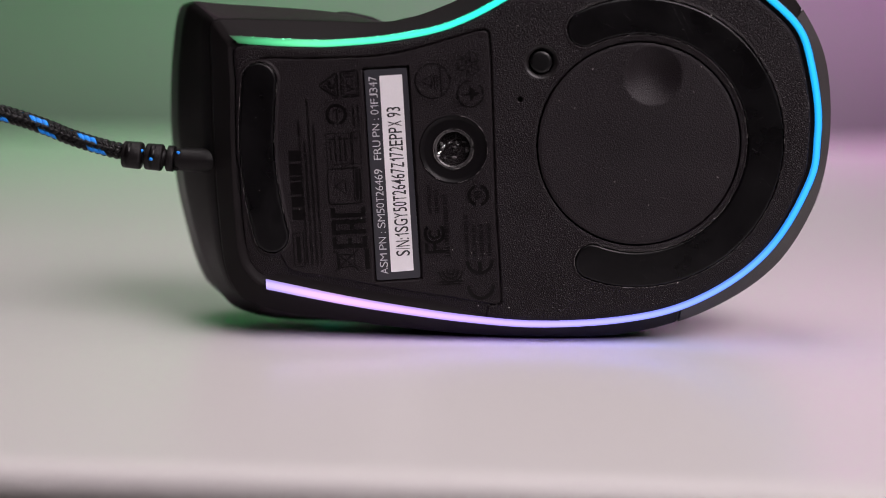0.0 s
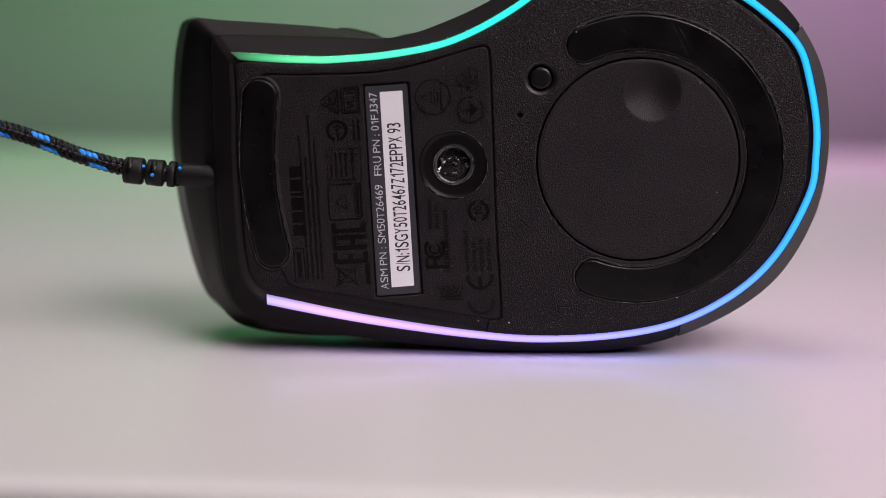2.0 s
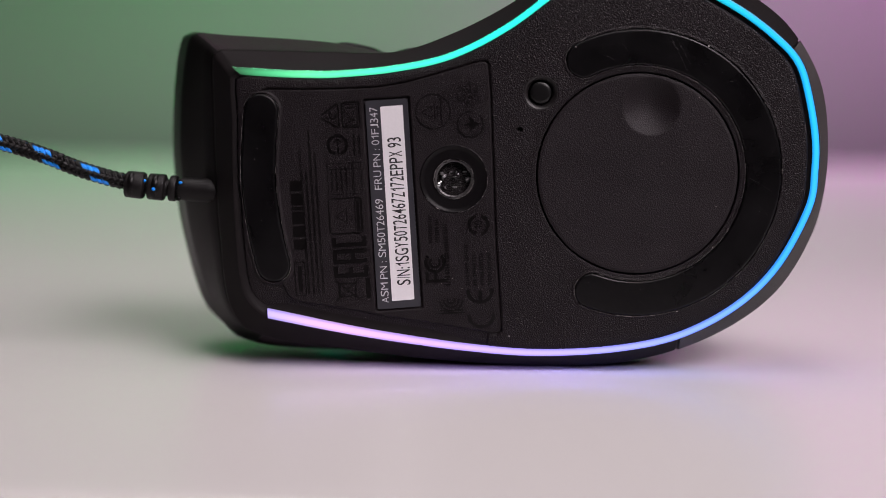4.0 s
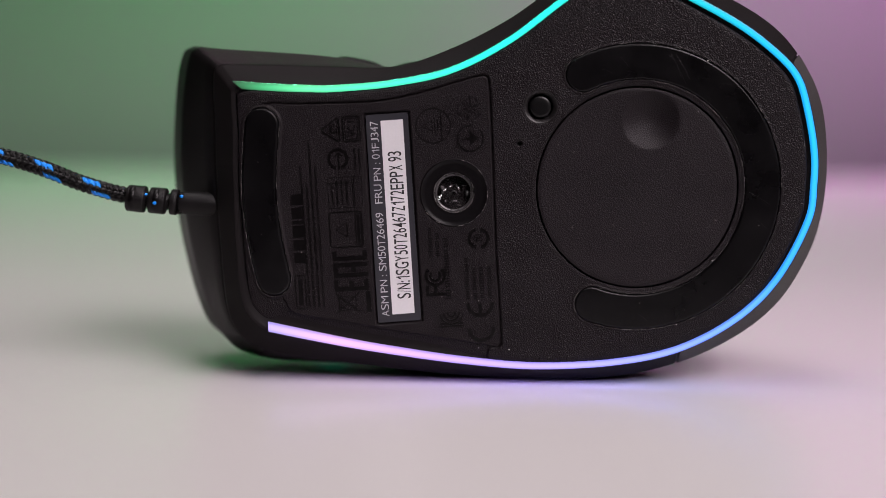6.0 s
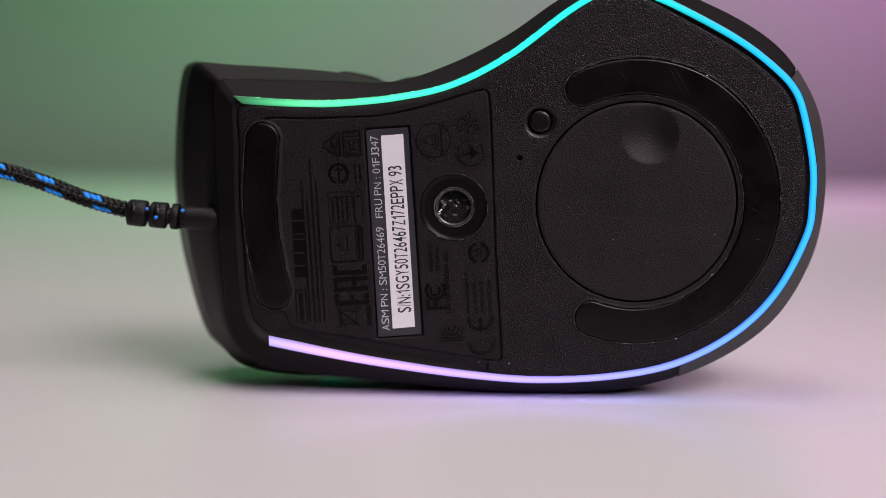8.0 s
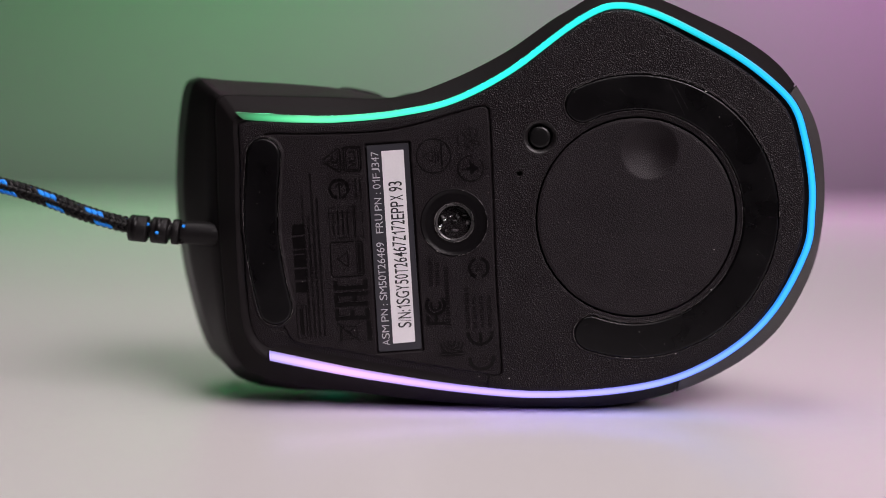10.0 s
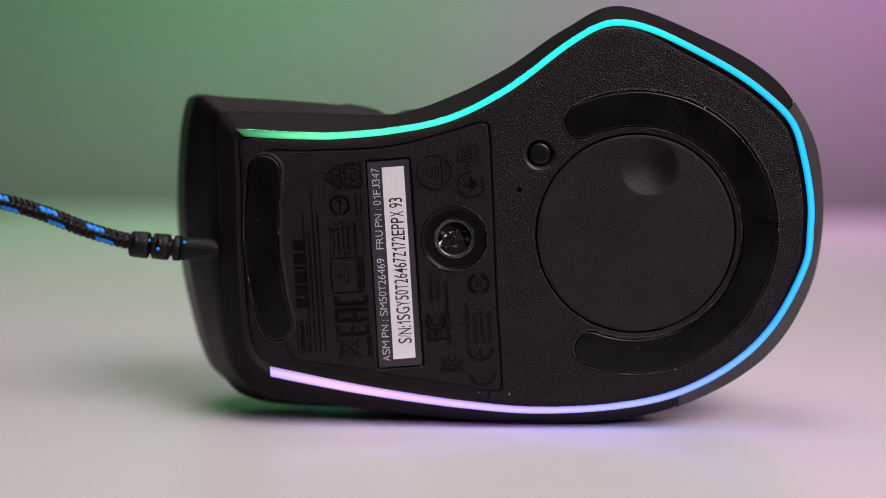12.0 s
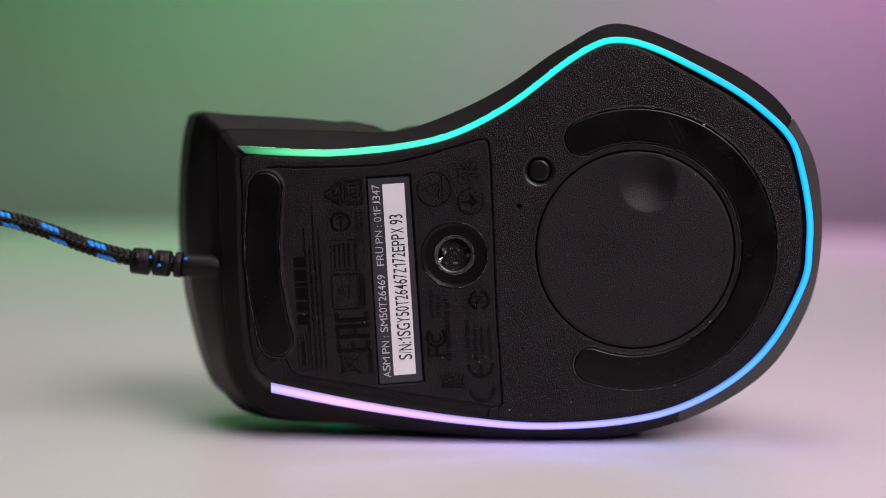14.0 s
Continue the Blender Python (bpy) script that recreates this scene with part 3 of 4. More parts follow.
for k in range(20):
    t, r = chips.uniform(0, 6.28), 2.7 * math.sqrt(chips.random())
    x, z, w, h = SENSOR[0] + r * math.cos(t), SENSOR[1] + r * math.sin(t), chips.uniform(0.25, 1.1), chips.uniform(0.25, 0.9)
    bm = bmesh.new()
    block(bm, *(v / 1000 for v in (x - w / 2, x + w / 2, 1.0 + 0.08 * k, 2.6, z - h / 2 + LIFT, z + h / 2 + LIFT)), min(w, h) * 0.00035, 3)
    part("sensor_block", bm, CHIP, ring)

# ---- moulded marks on the panel: strokes a little proud of it, reading upwards ----
UP = np.array((-0.063, 0.998))
LEFT = np.array((-0.998, -0.063))
MARK_D0, MARK_D1 = -0.30, -0.385


strokes = [0]


def ribbon(bm, points, width, closed=False):
    """A flat raised stroke along points (millimetres), each a hair higher than the last."""
    strokes[0] += 1
    high = MARK_D1 - 0.0012 * (strokes[0] % 23)
    p = [np.array(q, float) for q in points]
    n = len(p)
    rows = []
    for i in range(n):
        a = (p[(i + 1) % n] if closed or i + 1 < n else p[i]) - (p[i - 1] if closed or i else p[i])
        a = a / (np.linalg.norm(a) + 1e-9)
        b = np.array((-a[1], a[0])) * width / 2
        rows.append([at_mm(*(p[i] + b), MARK_D0), at_mm(*(p[i] + b), high), at_mm(*(p[i] - b), high), at_mm(*(p[i] - b), MARK_D0)])
    if closed:
        rows.append(rows[0])
    strip_faces(bm, rows)


class Pen:
    """Draws one mark about a centre: first number along the reading direction, second up the letters."""

    def __init__(self, x, z, width):
        self.o, self.w, self.bm = np.array((x, z)), width * 1.25, bmesh.new()

    def at(self, p):
        return self.o + UP * p[0] + LEFT * p[1]

    def line(self, *points, closed=False, width=None):
        if len(points) == 2 or closed:
            ribbon(self.bm, [self.at(p) for p in points], width or self.w, closed)
        else:
            for a, b in zip(points, points[1:]):
                ribbon(self.bm, [self.at(a), self.at(b)], width or self.w)
        return self

    def arc(self, cx, cy, r, a0=0, a1=360, width=None):
        n = max(6, int(abs(a1 - a0) / 12))
        ts = [math.radians(a0 + (a1 - a0) * k / n) for k in range(n + (0 if a1 - a0 == 360 else 1))]
        ribbon(self.bm, [self.at((cx + r * math.cos(t), cy + r * math.sin(t))) for t in ts], width or self.w, a1 - a0 == 360)
        return self

    def bar(self, x0, x1, y0, y1):
        ribbon(self.bm, [self.at((x0, (y0 + y1) / 2)), self.at((x1, (y0 + y1) / 2))], abs(y1 - y0))
        return self

    def fill(self, *points):
        """A flat raised field with these corners."""
        strokes[0] += 1
        high = MARK_D1 - 0.0012 * (strokes[0] % 23)
        loop = [self.at(p) for p in points]
        top = [self.bm.verts.new(at_mm(*p, high)) for p in loop]
        foot = [self.bm.verts.new(at_mm(*p, MARK_D0)) for p in loop]
        self.bm.faces.new(top)
        for i in range(len(loop)):
            self.bm.faces.new((top[i - 1], top[i], foot[i], foot[i - 1]))
        return self

    def frame_of(self, x0, x1, y0, y1, r, width=None):
        """A rectangle with rounded corners."""
        loop = []
        for cx, cy, a in ((x1 - r, y1 - r, 0), (x0 + r, y1 - r, 90), (x0 + r, y0 + r, 180), (x1 - r, y0 + r, 270)):
            loop += [(cx + r * math.cos(math.radians(a + k)), cy + r * math.sin(math.radians(a + k))) for k in (0, 30, 60, 90)]
        ribbon(self.bm, [self.at(p) for p in loop], width or self.w, True)
        return self

    def done(self, label):
        return part("moulded_mark", self.bm, MARK, underside, label, smooth=False)


# a maker's word as six plain blocks, and its small framed tag
pen = Pen(-28.5, 29.85, 0.5)
for x0, x1 in ((-6.75, -4.75), (-4.2, -2.2), (-1.7, 0.6), (1.0, 1.6), (2.0, 4.2), (4.7, 6.75)):
    pen.bar(x0, x1, -1.2, 1.2)
pen.done("row of plain black blocks in place of a maker's word")
Pen(-28.1, 17.3, 0.16).frame_of(-3.3, 3.3, -1.0, 1.0, 0.2).bar(-2.5, 2.5, -0.4, 0.4).done("small framed tag")
# lines of small writing
rng = random.Random(5)


def small_print(x, z, length, rows, gap, tall=0.5, ragged=0.0):
    pen = Pen(x, z, 0.2)
    for r in range(rows):
        at, end = 0.0, length * (1 - ragged * rng.random())
        while at < end - 0.6:
            w = min(rng.uniform(0.8, 3.0), end - at)
            k = at
            while k < at + w:
                pen.bar(k, k + tall * 0.26, -r * gap - tall * 0.5, -r * gap + tall * rng.uniform(0.3, 0.5))
                k += tall * 0.52
            at += w + tall * 0.6
    pen.done("fine moulded writing too small to read")


small_print(-26.4, 14.3, 37.0, 4, 0.95, 0.5, 0.35)
small_print(-2.6, 24.6, 5.6, 2, 1.35, 0.8)
small_print(0.9, 16.2, 12.6, 1, 1.0, 1.0)
small_print(4.75, 16.2, 8.8, 4, 1.45, 0.85, 0.4)
small_print(-21.8, 34.6, 5.0, 4, 0.95, 0.4, 0.2)
small_print(-17.4, 41.6, 4.2, 2, 0.9, 0.45)
# warning triangle, framed letters, barred ring
Pen(-21.8, 49.2, 0.26).line((-2.3, -1.0), (-2.05, -1.25), (2.05, -1.25), (2.3, -1.0), (0.25, 2.1), (-0.25, 2.1), closed=True).line((-1.7, -0.85), (1.7, -0.85), (0, 1.5), closed=True, width=0.14).arc(0.1, -0.1, 0.6, 20, 290).line((0.1, -0.1), (0.9, 0.6), width=0.2).done("moulded triangle mark")
Pen(-18.2, 49.5, 0.22).frame_of(-2.4, 2.4, -1.65, 1.65, 0.35).frame_of(-2.0, 2.0, -1.2, 1.2, 0.25, 0.16).line((-1.5, 0.75), (-1.0, -0.7), (-0.55, 0.75), width=0.22).arc(0.25, 0.0, 0.62, 50, 310, 0.22).line((1.35, 0.75), (1.35, -0.7), width=0.25).done("moulded framed square mark")
Pen(-20.8, 43.6, 0.46).arc(0, 0, 1.8, 195, 525).line((-2.0, -0.1), (1.2, -0.1), width=0.3).line((0.5, 0.6), (1.2, -0.1), (0.5, -0.8), width=0.24).done("moulded ring mark")
Pen(-19.4, 37.1, 0.11).line((-3.0, -3.3), (3.0, -3.3), (3.0, 3.3), (-3.0, 3.3), closed=True).line((-3.0, -1.8), (3.0, -1.8)).line((-3.0, -1.5), (3.0, -1.5)).line((1.9, -3.3), (1.9, 3.3)).done("moulded table frame")
Pen(-19.2, 29.8, 0.2).frame_of(-3.45, 3.45, -3.2, 3.2, 0.6).line((-1.5, -0.2), (1.5, -0.2), (0, 1.85), closed=True, width=0.36).frame_of(-3.0, 3.0, -3.0, -1.9, 0.3, 0.16).bar(-2.7, 2.7, -2.7, -2.2).done("moulded framed triangle mark")
# the square three-letter conformity mark
pen = Pen(-18.3, 21.4, 0.68)
pen.line((-3.3, -3.3), (-3.3, 3.3)).line((-3.3, 2.95), (-1.5, 2.95)).line((-3.3, 0), (-1.8, 0)).line((-3.3, -2.95), (-1.5, -2.95))
pen.line((-0.55, -3.3), (-0.55, 3.3)).line((-0.55, 2.95), (1.5, 2.95)).line((1.45, 3.3), (1.45, -3.3)).line((-0.55, -0.6), (1.45, -0.6))
pen.line((2.75, -3.3), (2.75, 3.3)).line((2.75, 2.95), (4.2, 2.95)).line((2.75, -2.95), (4.2, -2.95))
pen.done("square moulded conformity mark")
Pen(-18.8, 15.2, 0.2).line((-1.1, -1.6), (1.1, -1.6), (1.4, 1.4), (-1.4, 1.4), closed=True).line((-1.7, 1.7), (1.7, 1.7)).line((-2.0, -2.3), (2.0, 2.4)).line((2.0, -2.3), (-2.0, 2.4)).done("moulded crossed-out bin mark")
Pen(-14.75, 15.6, 0.7).bar(-2.0, 2.0, -0.45, 0.45).done("thick moulded bar")
# round marks on the far side of the sticker
Pen(-2.3, 50.2, 0.2).arc(0, 0, 3.35).line((-1.1, 0.2), (1.1, 0.2), (0, 2.2), closed=True, width=0.28).line((-2.7, -1.55), (2.6, -1.55), width=0.26).bar(-1.6, 1.5, -0.45, -0.25).bar(-1.2, 1.1, -1.0, -0.8).done("moulded ring with a triangle")
pen = Pen(4.6, 53.6, 0.13)
for a in (0, 120, 240):
    c, s_ = math.cos(math.radians(a)), math.sin(math.radians(a))
    loop, fold, barb = ([(x * s_ + z * c, z * s_ - x * c) for x, z in run_] for run_ in (
        ((-2.25, 0.7), (-1.05, 1.2), (-0.35, 0.05), (-1.05, -1.2), (-2.2, -1.05)), ((-2.2, -1.05), (-0.95, -0.1), (-0.35, 0.05)), ((-1.7, 1.5), (-1.05, 1.2), (-1.3, 0.55))))
    pen.line(*loop, loop[0]).line(*fold).line(*barb)
pen.done("moulded cluster of three looped arrows")
Pen(4.95, 47.8, 0.24).arc(0, 0, 2.5, -10, 310).fill((0.05, -1.75), (0.65, -0.75), (1.8, 0.2), (0.3, 0.05), (-0.1, 1.75), (-0.3, 0.1), (-1.4, 0.0), (-0.6, -0.75)).done("moulded ring with an arrow")
Pen(6.75, 28.25, 0.48).arc(0, 0, 1.85, 15, 160).arc(0, 0, 1.85, 195, 340).fill((-1.4, 1.3), (-2.2, 0.6), (-1.2, 0.4)).fill((1.4, -1.3), (2.2, -0.6), (1.2, -0.4)).done("moulded broken ring")
lettering("moulded_number", "10", tuple(np.array((7.45, 28.25)) - UP * 0.9), tuple(np.array((7.45, 28.25)) + UP * 0.9), 1.5, MARK, underside, -0.42, "moulded black number")
Pen(-1.55, 19.0, 0.5).line((-1.9, -2.1), (-1.9, 2.0)).line((-1.9, 1.7), (-0.2, 1.7)).line((-1.9, 0.1), (-0.3, 0.1)).arc(1.75, 0.05, 1.8, 45, 315).arc(1.75, 0.05, 0.95, 45, 315, 0.45).done("moulded ring-shaped conformity mark")
Pen(1.6, 12.3, 0.27).line((-1.55, -2.4), (-1.55, 2.4)).line((-1.0, -2.3), (-1.0, -1.2)).line((-1.0, 2.3), (-1.0, 1.2)).arc(1.1, 0, 2.25, 95, 265).arc(1.1, 0, 1.5, 90, 270).arc(1.1, 0, 0.7, 70, 290).done("moulded angular conformity mark")
Pen(7.4, 11.9, 0.55).arc(-1.5, 0, 2.4, 88, 272).arc(3.5, 0, 2.4, 88, 272).line((1.2, 0), (3.3, 0)).done("moulded curved conformity mark")

# ---- wear: frayed glue lines round the pads, dust; painted glints on edges ----
GLUE_AND_GLINT = material("dust_and_glint_edge", (0.13, 0.12, 0.12), 0.8, scale=3000, vary=0.4)
SCRATCH = material("scuffed_pad", (0.045, 0.042, 0.043), 0.6, scale=3000, vary=0.5)
DUST = material("dust_grains", (0.55, 0.52, 0.50), 0.8, scale=3000, vary=0.3)


def frayed(loop, chance, parent, d=-0.50):
    bm = bmesh.new()
    n = len(loop)
    i = 0
    while i < n - 3:
        k = rng.randint(2, 7)
        if rng.random() < chance:
            seg = [loop[j % n] + np.array((rng.uniform(-0.05, 0.05), rng.uniform(-0.05, 0.05))) for j in range(i, min(i + k, n))]
            w = rng.uniform(0.04, 0.13)
            rows = []
            for j, q in enumerate(seg):
                a = seg[min(j + 1, len(seg) - 1)] - seg[max(j - 1, 0)]
                b = np.array((-a[1], a[0])) / (np.linalg.norm(a) + 1e-9) * w / 2 * rng.uniform(0.5, 1.4)
                rows.append([at_mm(*(q + b), d), at_mm(*q, d - 0.1), at_mm(*(q - b), d)])
            if len(rows) > 1:
                strip_faces(bm, rows)
        i += k
    tagged(part("glue_and_glint_line", bm, GLUE_AND_GLINT, parent, "frayed pale line: pad glue, scratchy lens rim, painted glint on edges"), kind="stuff")


def pad_outline(line_, half):
    a = np.gradient(line_, axis=0)
    nrm = np.stack((-a[:, 1], a[:, 0]), 1) / np.linalg.norm(a, axis=1)[:, None]
    one, two = line_ + nrm * half, line_ - nrm * half
    def tip(c, d):
        t0 = math.atan2(d[1], d[0])
        return np.array([c + half * np.array((math.cos(t0 - math.pi * k / 14), math.sin(t0 - math.pi * k / 14))) for k in range(1, 14)])
    return np.concatenate((one, tip(line_[-1], nrm[-1]), two[::-1], tip(line_[0], -nrm[0])))


fine_foot = spline([(-35.6, 50.1), (-36.1, 42.7), (-36.2, 37.1), (-35.7, 31.4), (-34.8, 25.8), (-33.4, 19.9)], 26)
bm = bmesh.new()
for k in range(14):
    t, r = rng.uniform(-1.9, 2.0), rng.uniform(22.0, 26.8)
    x, z = 37.4 + r * math.cos(t), 38.3 + r * math.sin(t)
    way, far = rng.uniform(0, math.pi), rng.uniform(0.6, 3.2)
    p = np.array([(x + far * (q - 0.5) * math.cos(way + 0.2 * q), z + far * (q - 0.5) * math.sin(way + 0.2 * q)) for q in np.linspace(0, 1, 5)])
    if arc_distance(p[:, 0], p[:, 1]).max() > -0.5:
        continue
    b = np.array((-math.sin(way), math.cos(way))) * rng.uniform(0.004, 0.008)
    strip_faces(bm, [[at_mm(*(q + b), -0.747), at_mm(*(q - b), -0.747)] for q in p])
for x0, z0, x1, z1 in ((43.2, 64.9, 46.6, 58.4), (44.4, 64.4, 47.2, 59.6), (59.3, 37.8, 63.8, 35.1), (33.8, 63.6, 35.2, 62.0), (61.2, 32.2, 63.2, 30.4)):
    run_ = np.linspace(0, 1, 6)
    p = np.stack((x0 + (x1 - x0) * run_, z0 + (z1 - z0) * run_ + 0.15 * np.sin(3 * run_)), 1)
    strip_faces(bm, [[at_mm(q[0] + 0.012, q[1] + 0.006, -0.748), at_mm(q[0] - 0.012, q[1] - 0.006, -0.748)] for q in p])
tagged(part("scratch", bm, SCRATCH, underside, "fine pale scratches on the glide pad"), kind="stuff")
frayed(pad_outline(fine_foot, 3.45), 0.7, underside)
arc_mid = np.array([(37.6 + 24.5 * math.cos(t), 38.38 + 24.5 * math.sin(t)) for t in np.radians(np.linspace(-110, 116.3, 320))])
frayed(pad_outline(arc_mid, 3.6), 0.75, underside)
for radius, chance, d in ((3.94, 0.85, -0.04), (3.82, 0.8, 0.10), (3.88, 0.7, 0.0)):
    frayed(np.array([(SENSOR[0] + radius * math.cos(t), SENSOR[1] + radius * math.sin(t)) for t in np.linspace(0, 2 * math.pi, 120)]), chance, ring, d)
# pale flecks painted as the highlight on the sensor ring's outer lip
frayed(np.array([(SENSOR[0] + 6.55 * math.cos(t), SENSOR[1] + 6.55 * math.sin(t)) for t in np.linspace(-2.6, 2.4, 160)]), 0.4, ring, -0.46)
# the plate edge catches light at the upper right: its glint as pale flecks
edge_glint = spline(inset(plate_loop, 0.45)[(plate_loop[:, 0] > 20) & (plate_loop[:, 1] > 30)], 8)
frayed(edge_glint, 0.5, underside, -0.40)
# faint moulding scars in the middle of the cover
for points in (((37.9, 43.6), (37.3, 42.2), (36.4, 40.6), (35.8, 39.9)), ((36.2, 42.0), (37.2, 42.6), (38.2, 42.2), (39.0, 41.2)), ((35.0, 41.4), (35.6, 40.7), (36.6, 40.9))):
    bm = bmesh.new()
    rows = spline(points, 6)
    strip_faces(bm, [[at_mm(x - 0.03, z, -0.556), at_mm(x + 0.02, z + 0.02, -0.56), at_mm(x + 0.05, z + 0.03, -0.556)] for x, z in rows])
    part("moulding_scar", bm, MARK, cover, "faint dark scar in the plastic")
bm = bmesh.new()
for k in range(110):
    for _ in range(200):
        x, z = rng.uniform(-40, 72), rng.uniform(4, 80)
        if polygon_distance(np.array([x]), np.array([z]), plate_loop[::4])[0] < -1.5 and math.hypot(x - 40, z - 51.5) > 6 and math.hypot(x - SENSOR[0], z - SENSOR[1]) > 7 and polygon_distance(np.array([x]), np.array([z]), np.array(STICK))[0] > 1:
            break
    s_ = rng.uniform(0.02, 0.055) * (2.0 if k < 6 else 1)
    d = -0.80 if arc_distance(np.array([x]), np.array([z]))[0] < 0 or foot_distance(np.array([x]), np.array([z]))[0] < 0 else -0.58 if math.hypot(x - DISC[0], z - DISC[1]) < DISC[2] else -0.48
    bmesh.ops.create_icosphere(bm, subdivisions=1, radius=s_ / 1000, matrix=Matrix.Translation(at_mm(x, z, d)) @ Matrix.Diagonal((rng.uniform(0.6, 1.6), 0.6, rng.uniform(0.6, 1.6), 1)))
for x, z, s_ in ((7.0, 6.45, 0.09), (13.0, 6.15, 0.13), (50.6, 63.1, 0.15), (45.9, 11.4, 0.12), (52.6, 24.2, 0.11), (38.6, 15.7, 0.07), (47.0, 22.0, 0.06), (29.6, 41.0, 0.05)):
    bmesh.ops.create_icosphere(bm, subdivisions=2, radius=s_ / 1000, matrix=Matrix.Translation(at_mm(x, z, -0.50 if x < 20 else -0.72)) @ Matrix.Diagonal((1.3, 0.7, 0.9, 1)))
tagged(part("dust", bm, DUST, underside, "pale specks of dust"), kind="stuff")

# a small light low on the far flank, seen in the gap over the table
GREEN_GLOW = bpy.data.materials.new("flank_light_glow")
GREEN_GLOW.use_nodes = True
g = GREEN_GLOW.node_tree.nodes["Principled BSDF"]
g.inputs["Base Color"].default_value = (0.02, 0.02, 0.02, 1)
g.inputs["Emission Color"].default_value = (0.01, 0.22, 0.12, 1)
g.inputs["Emission Strength"].default_value = 0.9
bm = bmesh.new()
rows = []
for t in np.linspace(0, 1, 12):
    x, tall = -27.5 + 8.0 * t, 0.55 * math.sin(math.pi * min(max(t, 0.04), 0.96)) + 0.05
    rows.append([at_mm(x, 0.0 + tall, 22.0), at_mm(x, 0.0 + tall * 0.6, 21.7), at_mm(x, 0.0 - tall * 0.6, 21.7), at_mm(x, 0.0 - tall, 22.0)])
strip_faces(bm, rows)
part("flank_light", bm, GREEN_GLOW, mouse, "dim green light low on the flank")

# side buttons on the upper flank
for x0, x1, z0, z1 in ((-23.0, -12.0, 63.4, 61.2), (-11.2, 1.5, 61.4, 62.4)):
    bm = bmesh.new()
    rows = []
    for t in np.linspace(0, 1, 9):
        x, z = x0 + (x1 - x0) * t, z0 + (z1 - z0) * t - 0.4
        bulge = 1.2 * (1 - abs(2 * t - 1) ** 4)
        rows.append([at_mm(x, z - 1.5, 17.5), at_mm(x, z + bulge * 0.7, 18.0), at_mm(x, z + bulge, 19.5), at_mm(x, z + bulge, 24.0), at_mm(x, z + bulge * 0.6, 25.5), at_mm(x, z - 1.5, 26.0)])
    strip_faces(bm, rows)
    part("side_button", bm, NOSE, mouse, "black thumb button")

# ---- cable: woven sleeve over a core, ribbed strain relief ----
# millimetres in the plane of the cable's mouth, then on to the table and away behind the mouse
route = [(-0.0615, 0.0080, 0.0362), (-0.0643, 0.0080, 0.0367), (-0.0677, 0.0080, 0.0375), (-0.0734, 0.0080, 0.0392), (-0.0791, 0.0080, 0.0414), (-0.0849, 0.0080, 0.0433), (-0.0906, 0.0082, 0.0447), (-0.105, 0.009, 0.0474), (-0.130, 0.012, 0.0470),
         (-0.165, 0.020, 0.036), (-0.205, 0.035, 0.0145), (-0.245, 0.060, 0.0032), (-0.30, 0.11, 0.00185), (-0.36, 0.20, 0.00185), (-0.40, 0.33, 0.00185), (-0.41, 0.50, 0.00185)]
path = spline(route, 24)
run = np.concatenate(([0], np.cumsum(np.linalg.norm(np.diff(path, axis=0), axis=1))))


def on_route(s_):
    return Vector([np.interp(s_, run, path[:, k]) for k in range(3)])


RAD = 0.00112
bm = bmesh.new()
marks = np.linspace(0, run[-1], 260)
tube(bm, [on_route(s_) for s_ in marks], [RAD] * len(marks), 12)
cable = part("cable", bm, YARN, mouse, "black braided cable with blue flecks")
woven = 0.072  # the woven stretch beyond which the sleeve is plain
PITCH, CARRIERS, BLUE_CARRIERS = 0.0101, 8, (3, 4, 5)
steps = int(woven / 0.00016)
along_cable = []
for i in range(steps + 1):
    s_ = woven * i / steps
    c, e = on_route(s_), on_route(s_ + 0.0004)
    way = (e - c).normalized()
    u = way.cross(Vector((0, 1, 0))).normalized()
    along_cable.append((s_, c, u, u.cross(way), way))
# three threads side by side
YARN_SECTION = ((1.0, -0.00016), (0.86, 0.00002), (0.62, 0.00009), (0.40, 0.00004), (0.22, 0.00015), (0.0, 0.00018), (-0.22, 0.00015), (-0.40, 0.00004), (-0.62, 0.00009), (-0.86, 0.00002), (-1.0, -0.00016))
for turn in (1, -1):
    for carrier in range(CARRIERS):
        bm = bmesh.new()
        rows = []
        for s_, c, u, v, way in along_cable:
            a = turn * 2 * math.pi * s_ / PITCH + 2 * math.pi * (carrier + (0.25 if turn == 1 else 0.75)) / CARRIERS
            over = turn * math.cos(CARRIERS / 2 * a)
            lift = 0.00004 + 0.00028 * over
            out = math.cos(a) * u + math.sin(a) * v
            tang = (-math.sin(a) * u + math.cos(a) * v) * turn
            run_way = (tang + way).normalized()
            side = out.cross(run_way).normalized()
            w = 0.00036 + 0.00010 * over
            o = c + out * (RAD + 0.00012 + lift)
            rows.append([o + side * w * k + out * h for k, h in YARN_SECTION])
        strip_faces(bm, rows)
        blue = turn == -1 and carrier in BLUE_CARRIERS
        part("yarn", bm, BLUE if blue else YARN, cable, "bright blue yarn" if blue else "")


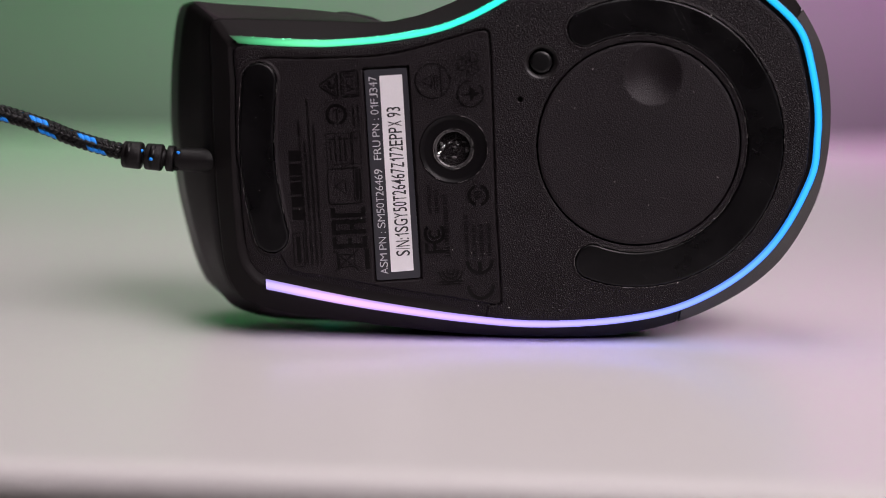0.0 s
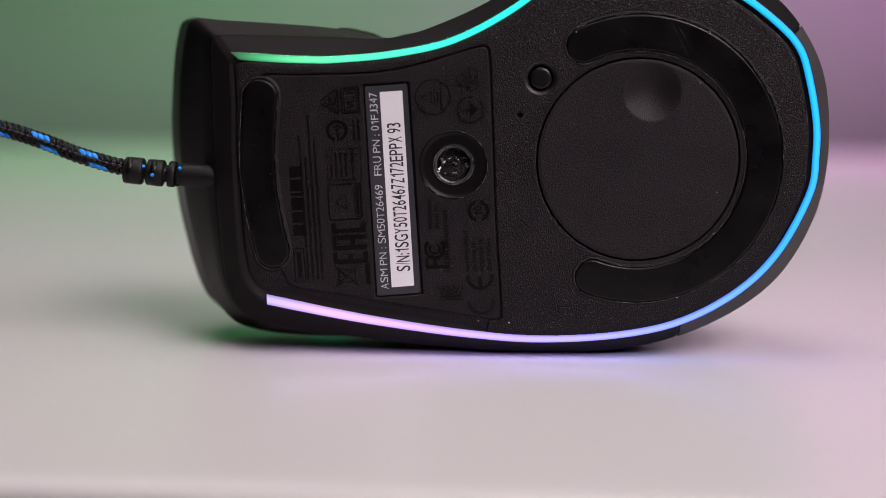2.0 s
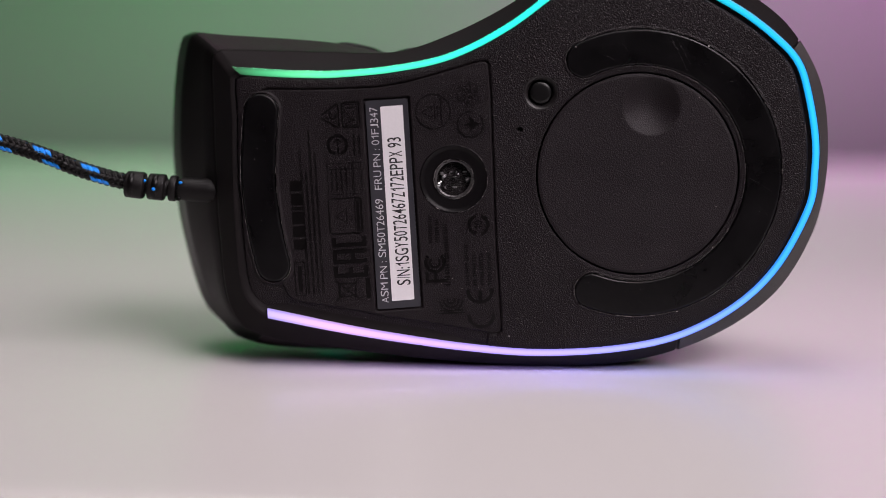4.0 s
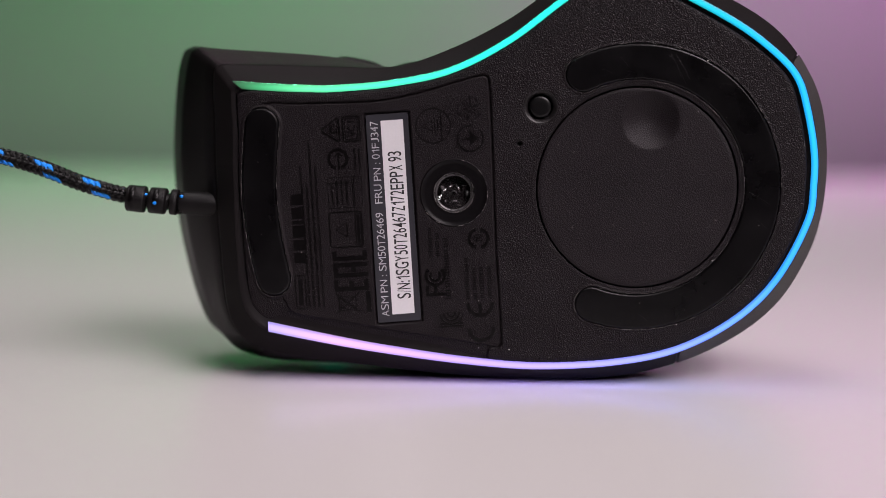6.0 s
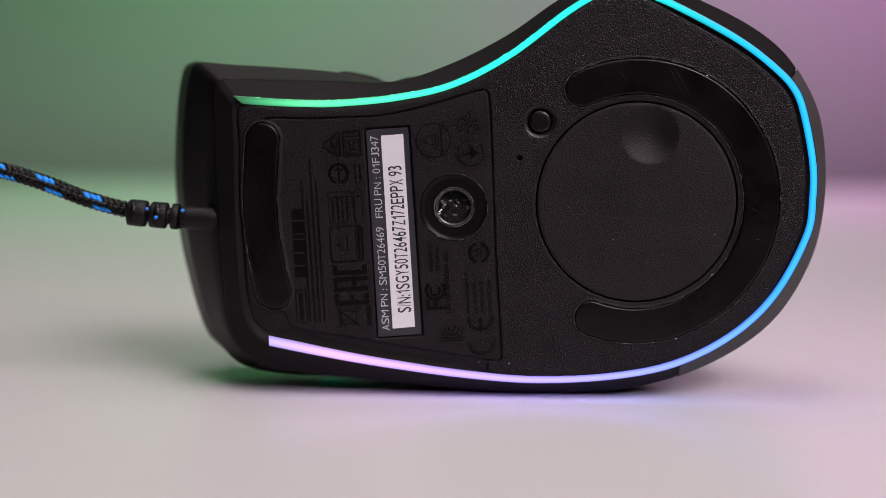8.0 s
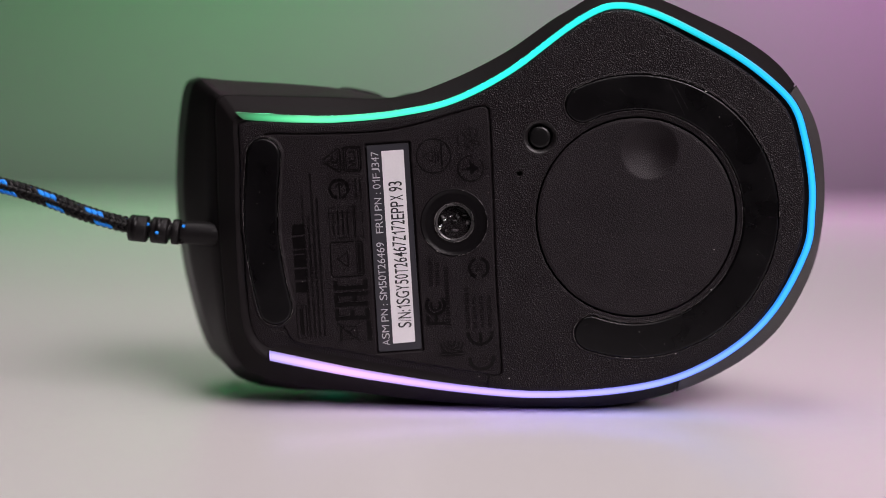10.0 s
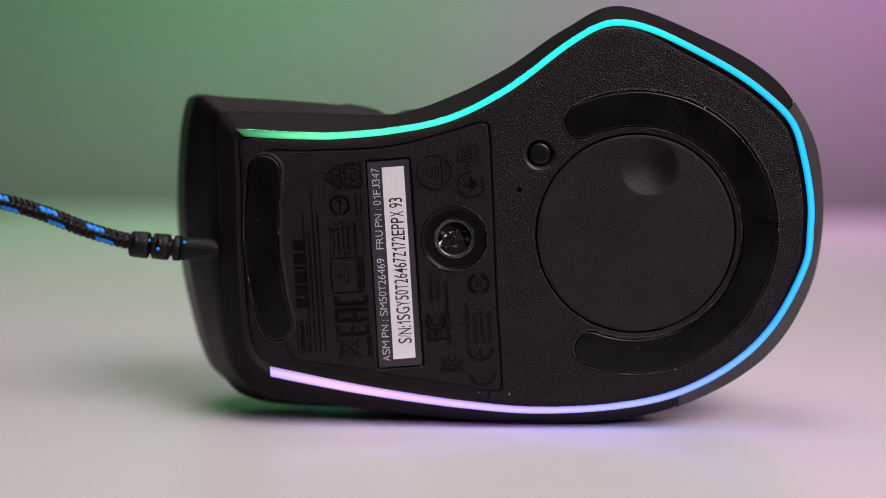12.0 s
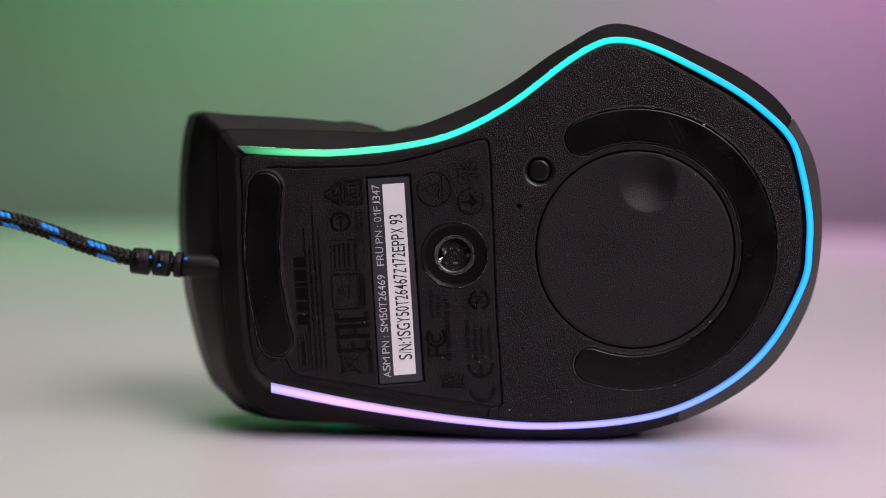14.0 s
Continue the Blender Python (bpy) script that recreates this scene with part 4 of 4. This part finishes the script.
def collar(bm, x0, x1, r0, r1, lean):
    """A rib of the strain relief: a short round drum with softened rims, its axis sinking towards the mouse."""
    long = x1 - x0
    rows = []
    for t, k in ((0.0, 0.70), (0.02, 0.86), (0.06, 0.96), (0.14, 1.0), (0.5, 1.0), (0.86, 1.0), (0.94, 0.95), (0.98, 0.86), (1.0, 0.70)):
        x, r = x0 + long * t, (r0 + (r1 - r0) * t) * k
        z = relief_z(x)
        rows.append([Vector((x + lean * r * math.sin(q), 0.008 + r * math.cos(q), z + r * math.sin(q))) for q in np.linspace(0, 2 * math.pi, 28, endpoint=False)])
    strip_faces(bm, rows, True, True)


def relief_z(x):
    return float(np.interp(x, (-0.064, -0.0585, -0.0537, -0.045), (0.0362, 0.0357, 0.0353, 0.0349)))


for x0, x1, r0, r1, slot in ((-0.0639, -0.0599, 0.00265, 0.00272, -0.0626), (-0.0594, -0.0558, 0.00262, 0.00268, -0.0578), (-0.0551, -0.0535, 0.00258, 0.00260, None)):
    bm = bmesh.new()
    collar(bm, x0, x1, r0, r1, 0.12)
    rib = part("relief_rib", bm, RUBBER, cable, "black rubber rib")
    # no slot is cut: a darker band on the rib paints its shade
    if slot:
        bm = bmesh.new()
        rows = []
        for q in np.linspace(math.radians(118), math.radians(242), 18):
            n_ = Vector((0.12 * math.sin(q), math.cos(q), math.sin(q)))
            o = Vector((slot, 0.008, relief_z(slot)))
            rows.append([o + n_ * (r0 - 0.0001) + Vector((-0.00062, 0, 0)), o + n_ * (r0 + 0.00005) + Vector((-0.00055, 0, 0)), o + n_ * (r0 + 0.00005) + Vector((0.00055, 0, 0)), o + n_ * (r0 - 0.0001) + Vector((0.00062, 0, 0))])
        strip_faces(bm, rows)
        part("slot_shade", bm, MARK, rib)
bm = bmesh.new()
tube(bm, [(-0.0632, 0.008, relief_z(-0.0632)), (-0.0585, 0.008, relief_z(-0.0585)), (-0.0530, 0.008, relief_z(-0.053))], [0.0015, 0.0016, 0.0018], 16)
part("relief_neck", bm, RUBBER, cable)
bm = bmesh.new()
stub = ((-0.0536, 0.0016), (-0.0533, 0.0020), (-0.0528, 0.00222), (-0.0515, 0.00234), (-0.0490, 0.00242), (-0.0472, 0.00242), (-0.0460, 0.0023), (-0.0453, 0.0020), (-0.0449, 0.0014), (-0.0447, 0.0004))
tube(bm, [(x, 0.0078, relief_z(x)) for x, r in stub], [r for x, r in stub], 28)
part("relief_stub", bm, RUBBER, cable)
# dark beads paint the shade of two small notches
for x, z in ((-0.0527, 0.0016), (-0.0531, -0.0018)):
    bm = bmesh.new()
    bmesh.ops.create_uvsphere(bm, u_segments=12, v_segments=8, radius=0.0005, matrix=Matrix.Translation((x, 0.0064, relief_z(x) + z)) @ Matrix.Diagonal((1.2, 0.8, 0.9, 1)))
    part("slot_shade", bm, MARK, cable)
for x, y, z in ((-0.0598, 0.0062, 0.0370), (-0.0578, 0.0052, 0.0354), (-0.0525, 0.0059, 0.0367)):
    bm = bmesh.new()
    bmesh.ops.create_uvsphere(bm, u_segments=10, v_segments=6, radius=0.00036, matrix=Matrix.Translation((x, y, z)) @ Matrix.Diagonal((1.2, 0.7, 1.0, 1)))
    part("yarn", bm, BLUE, cable, "bright blue yarn")
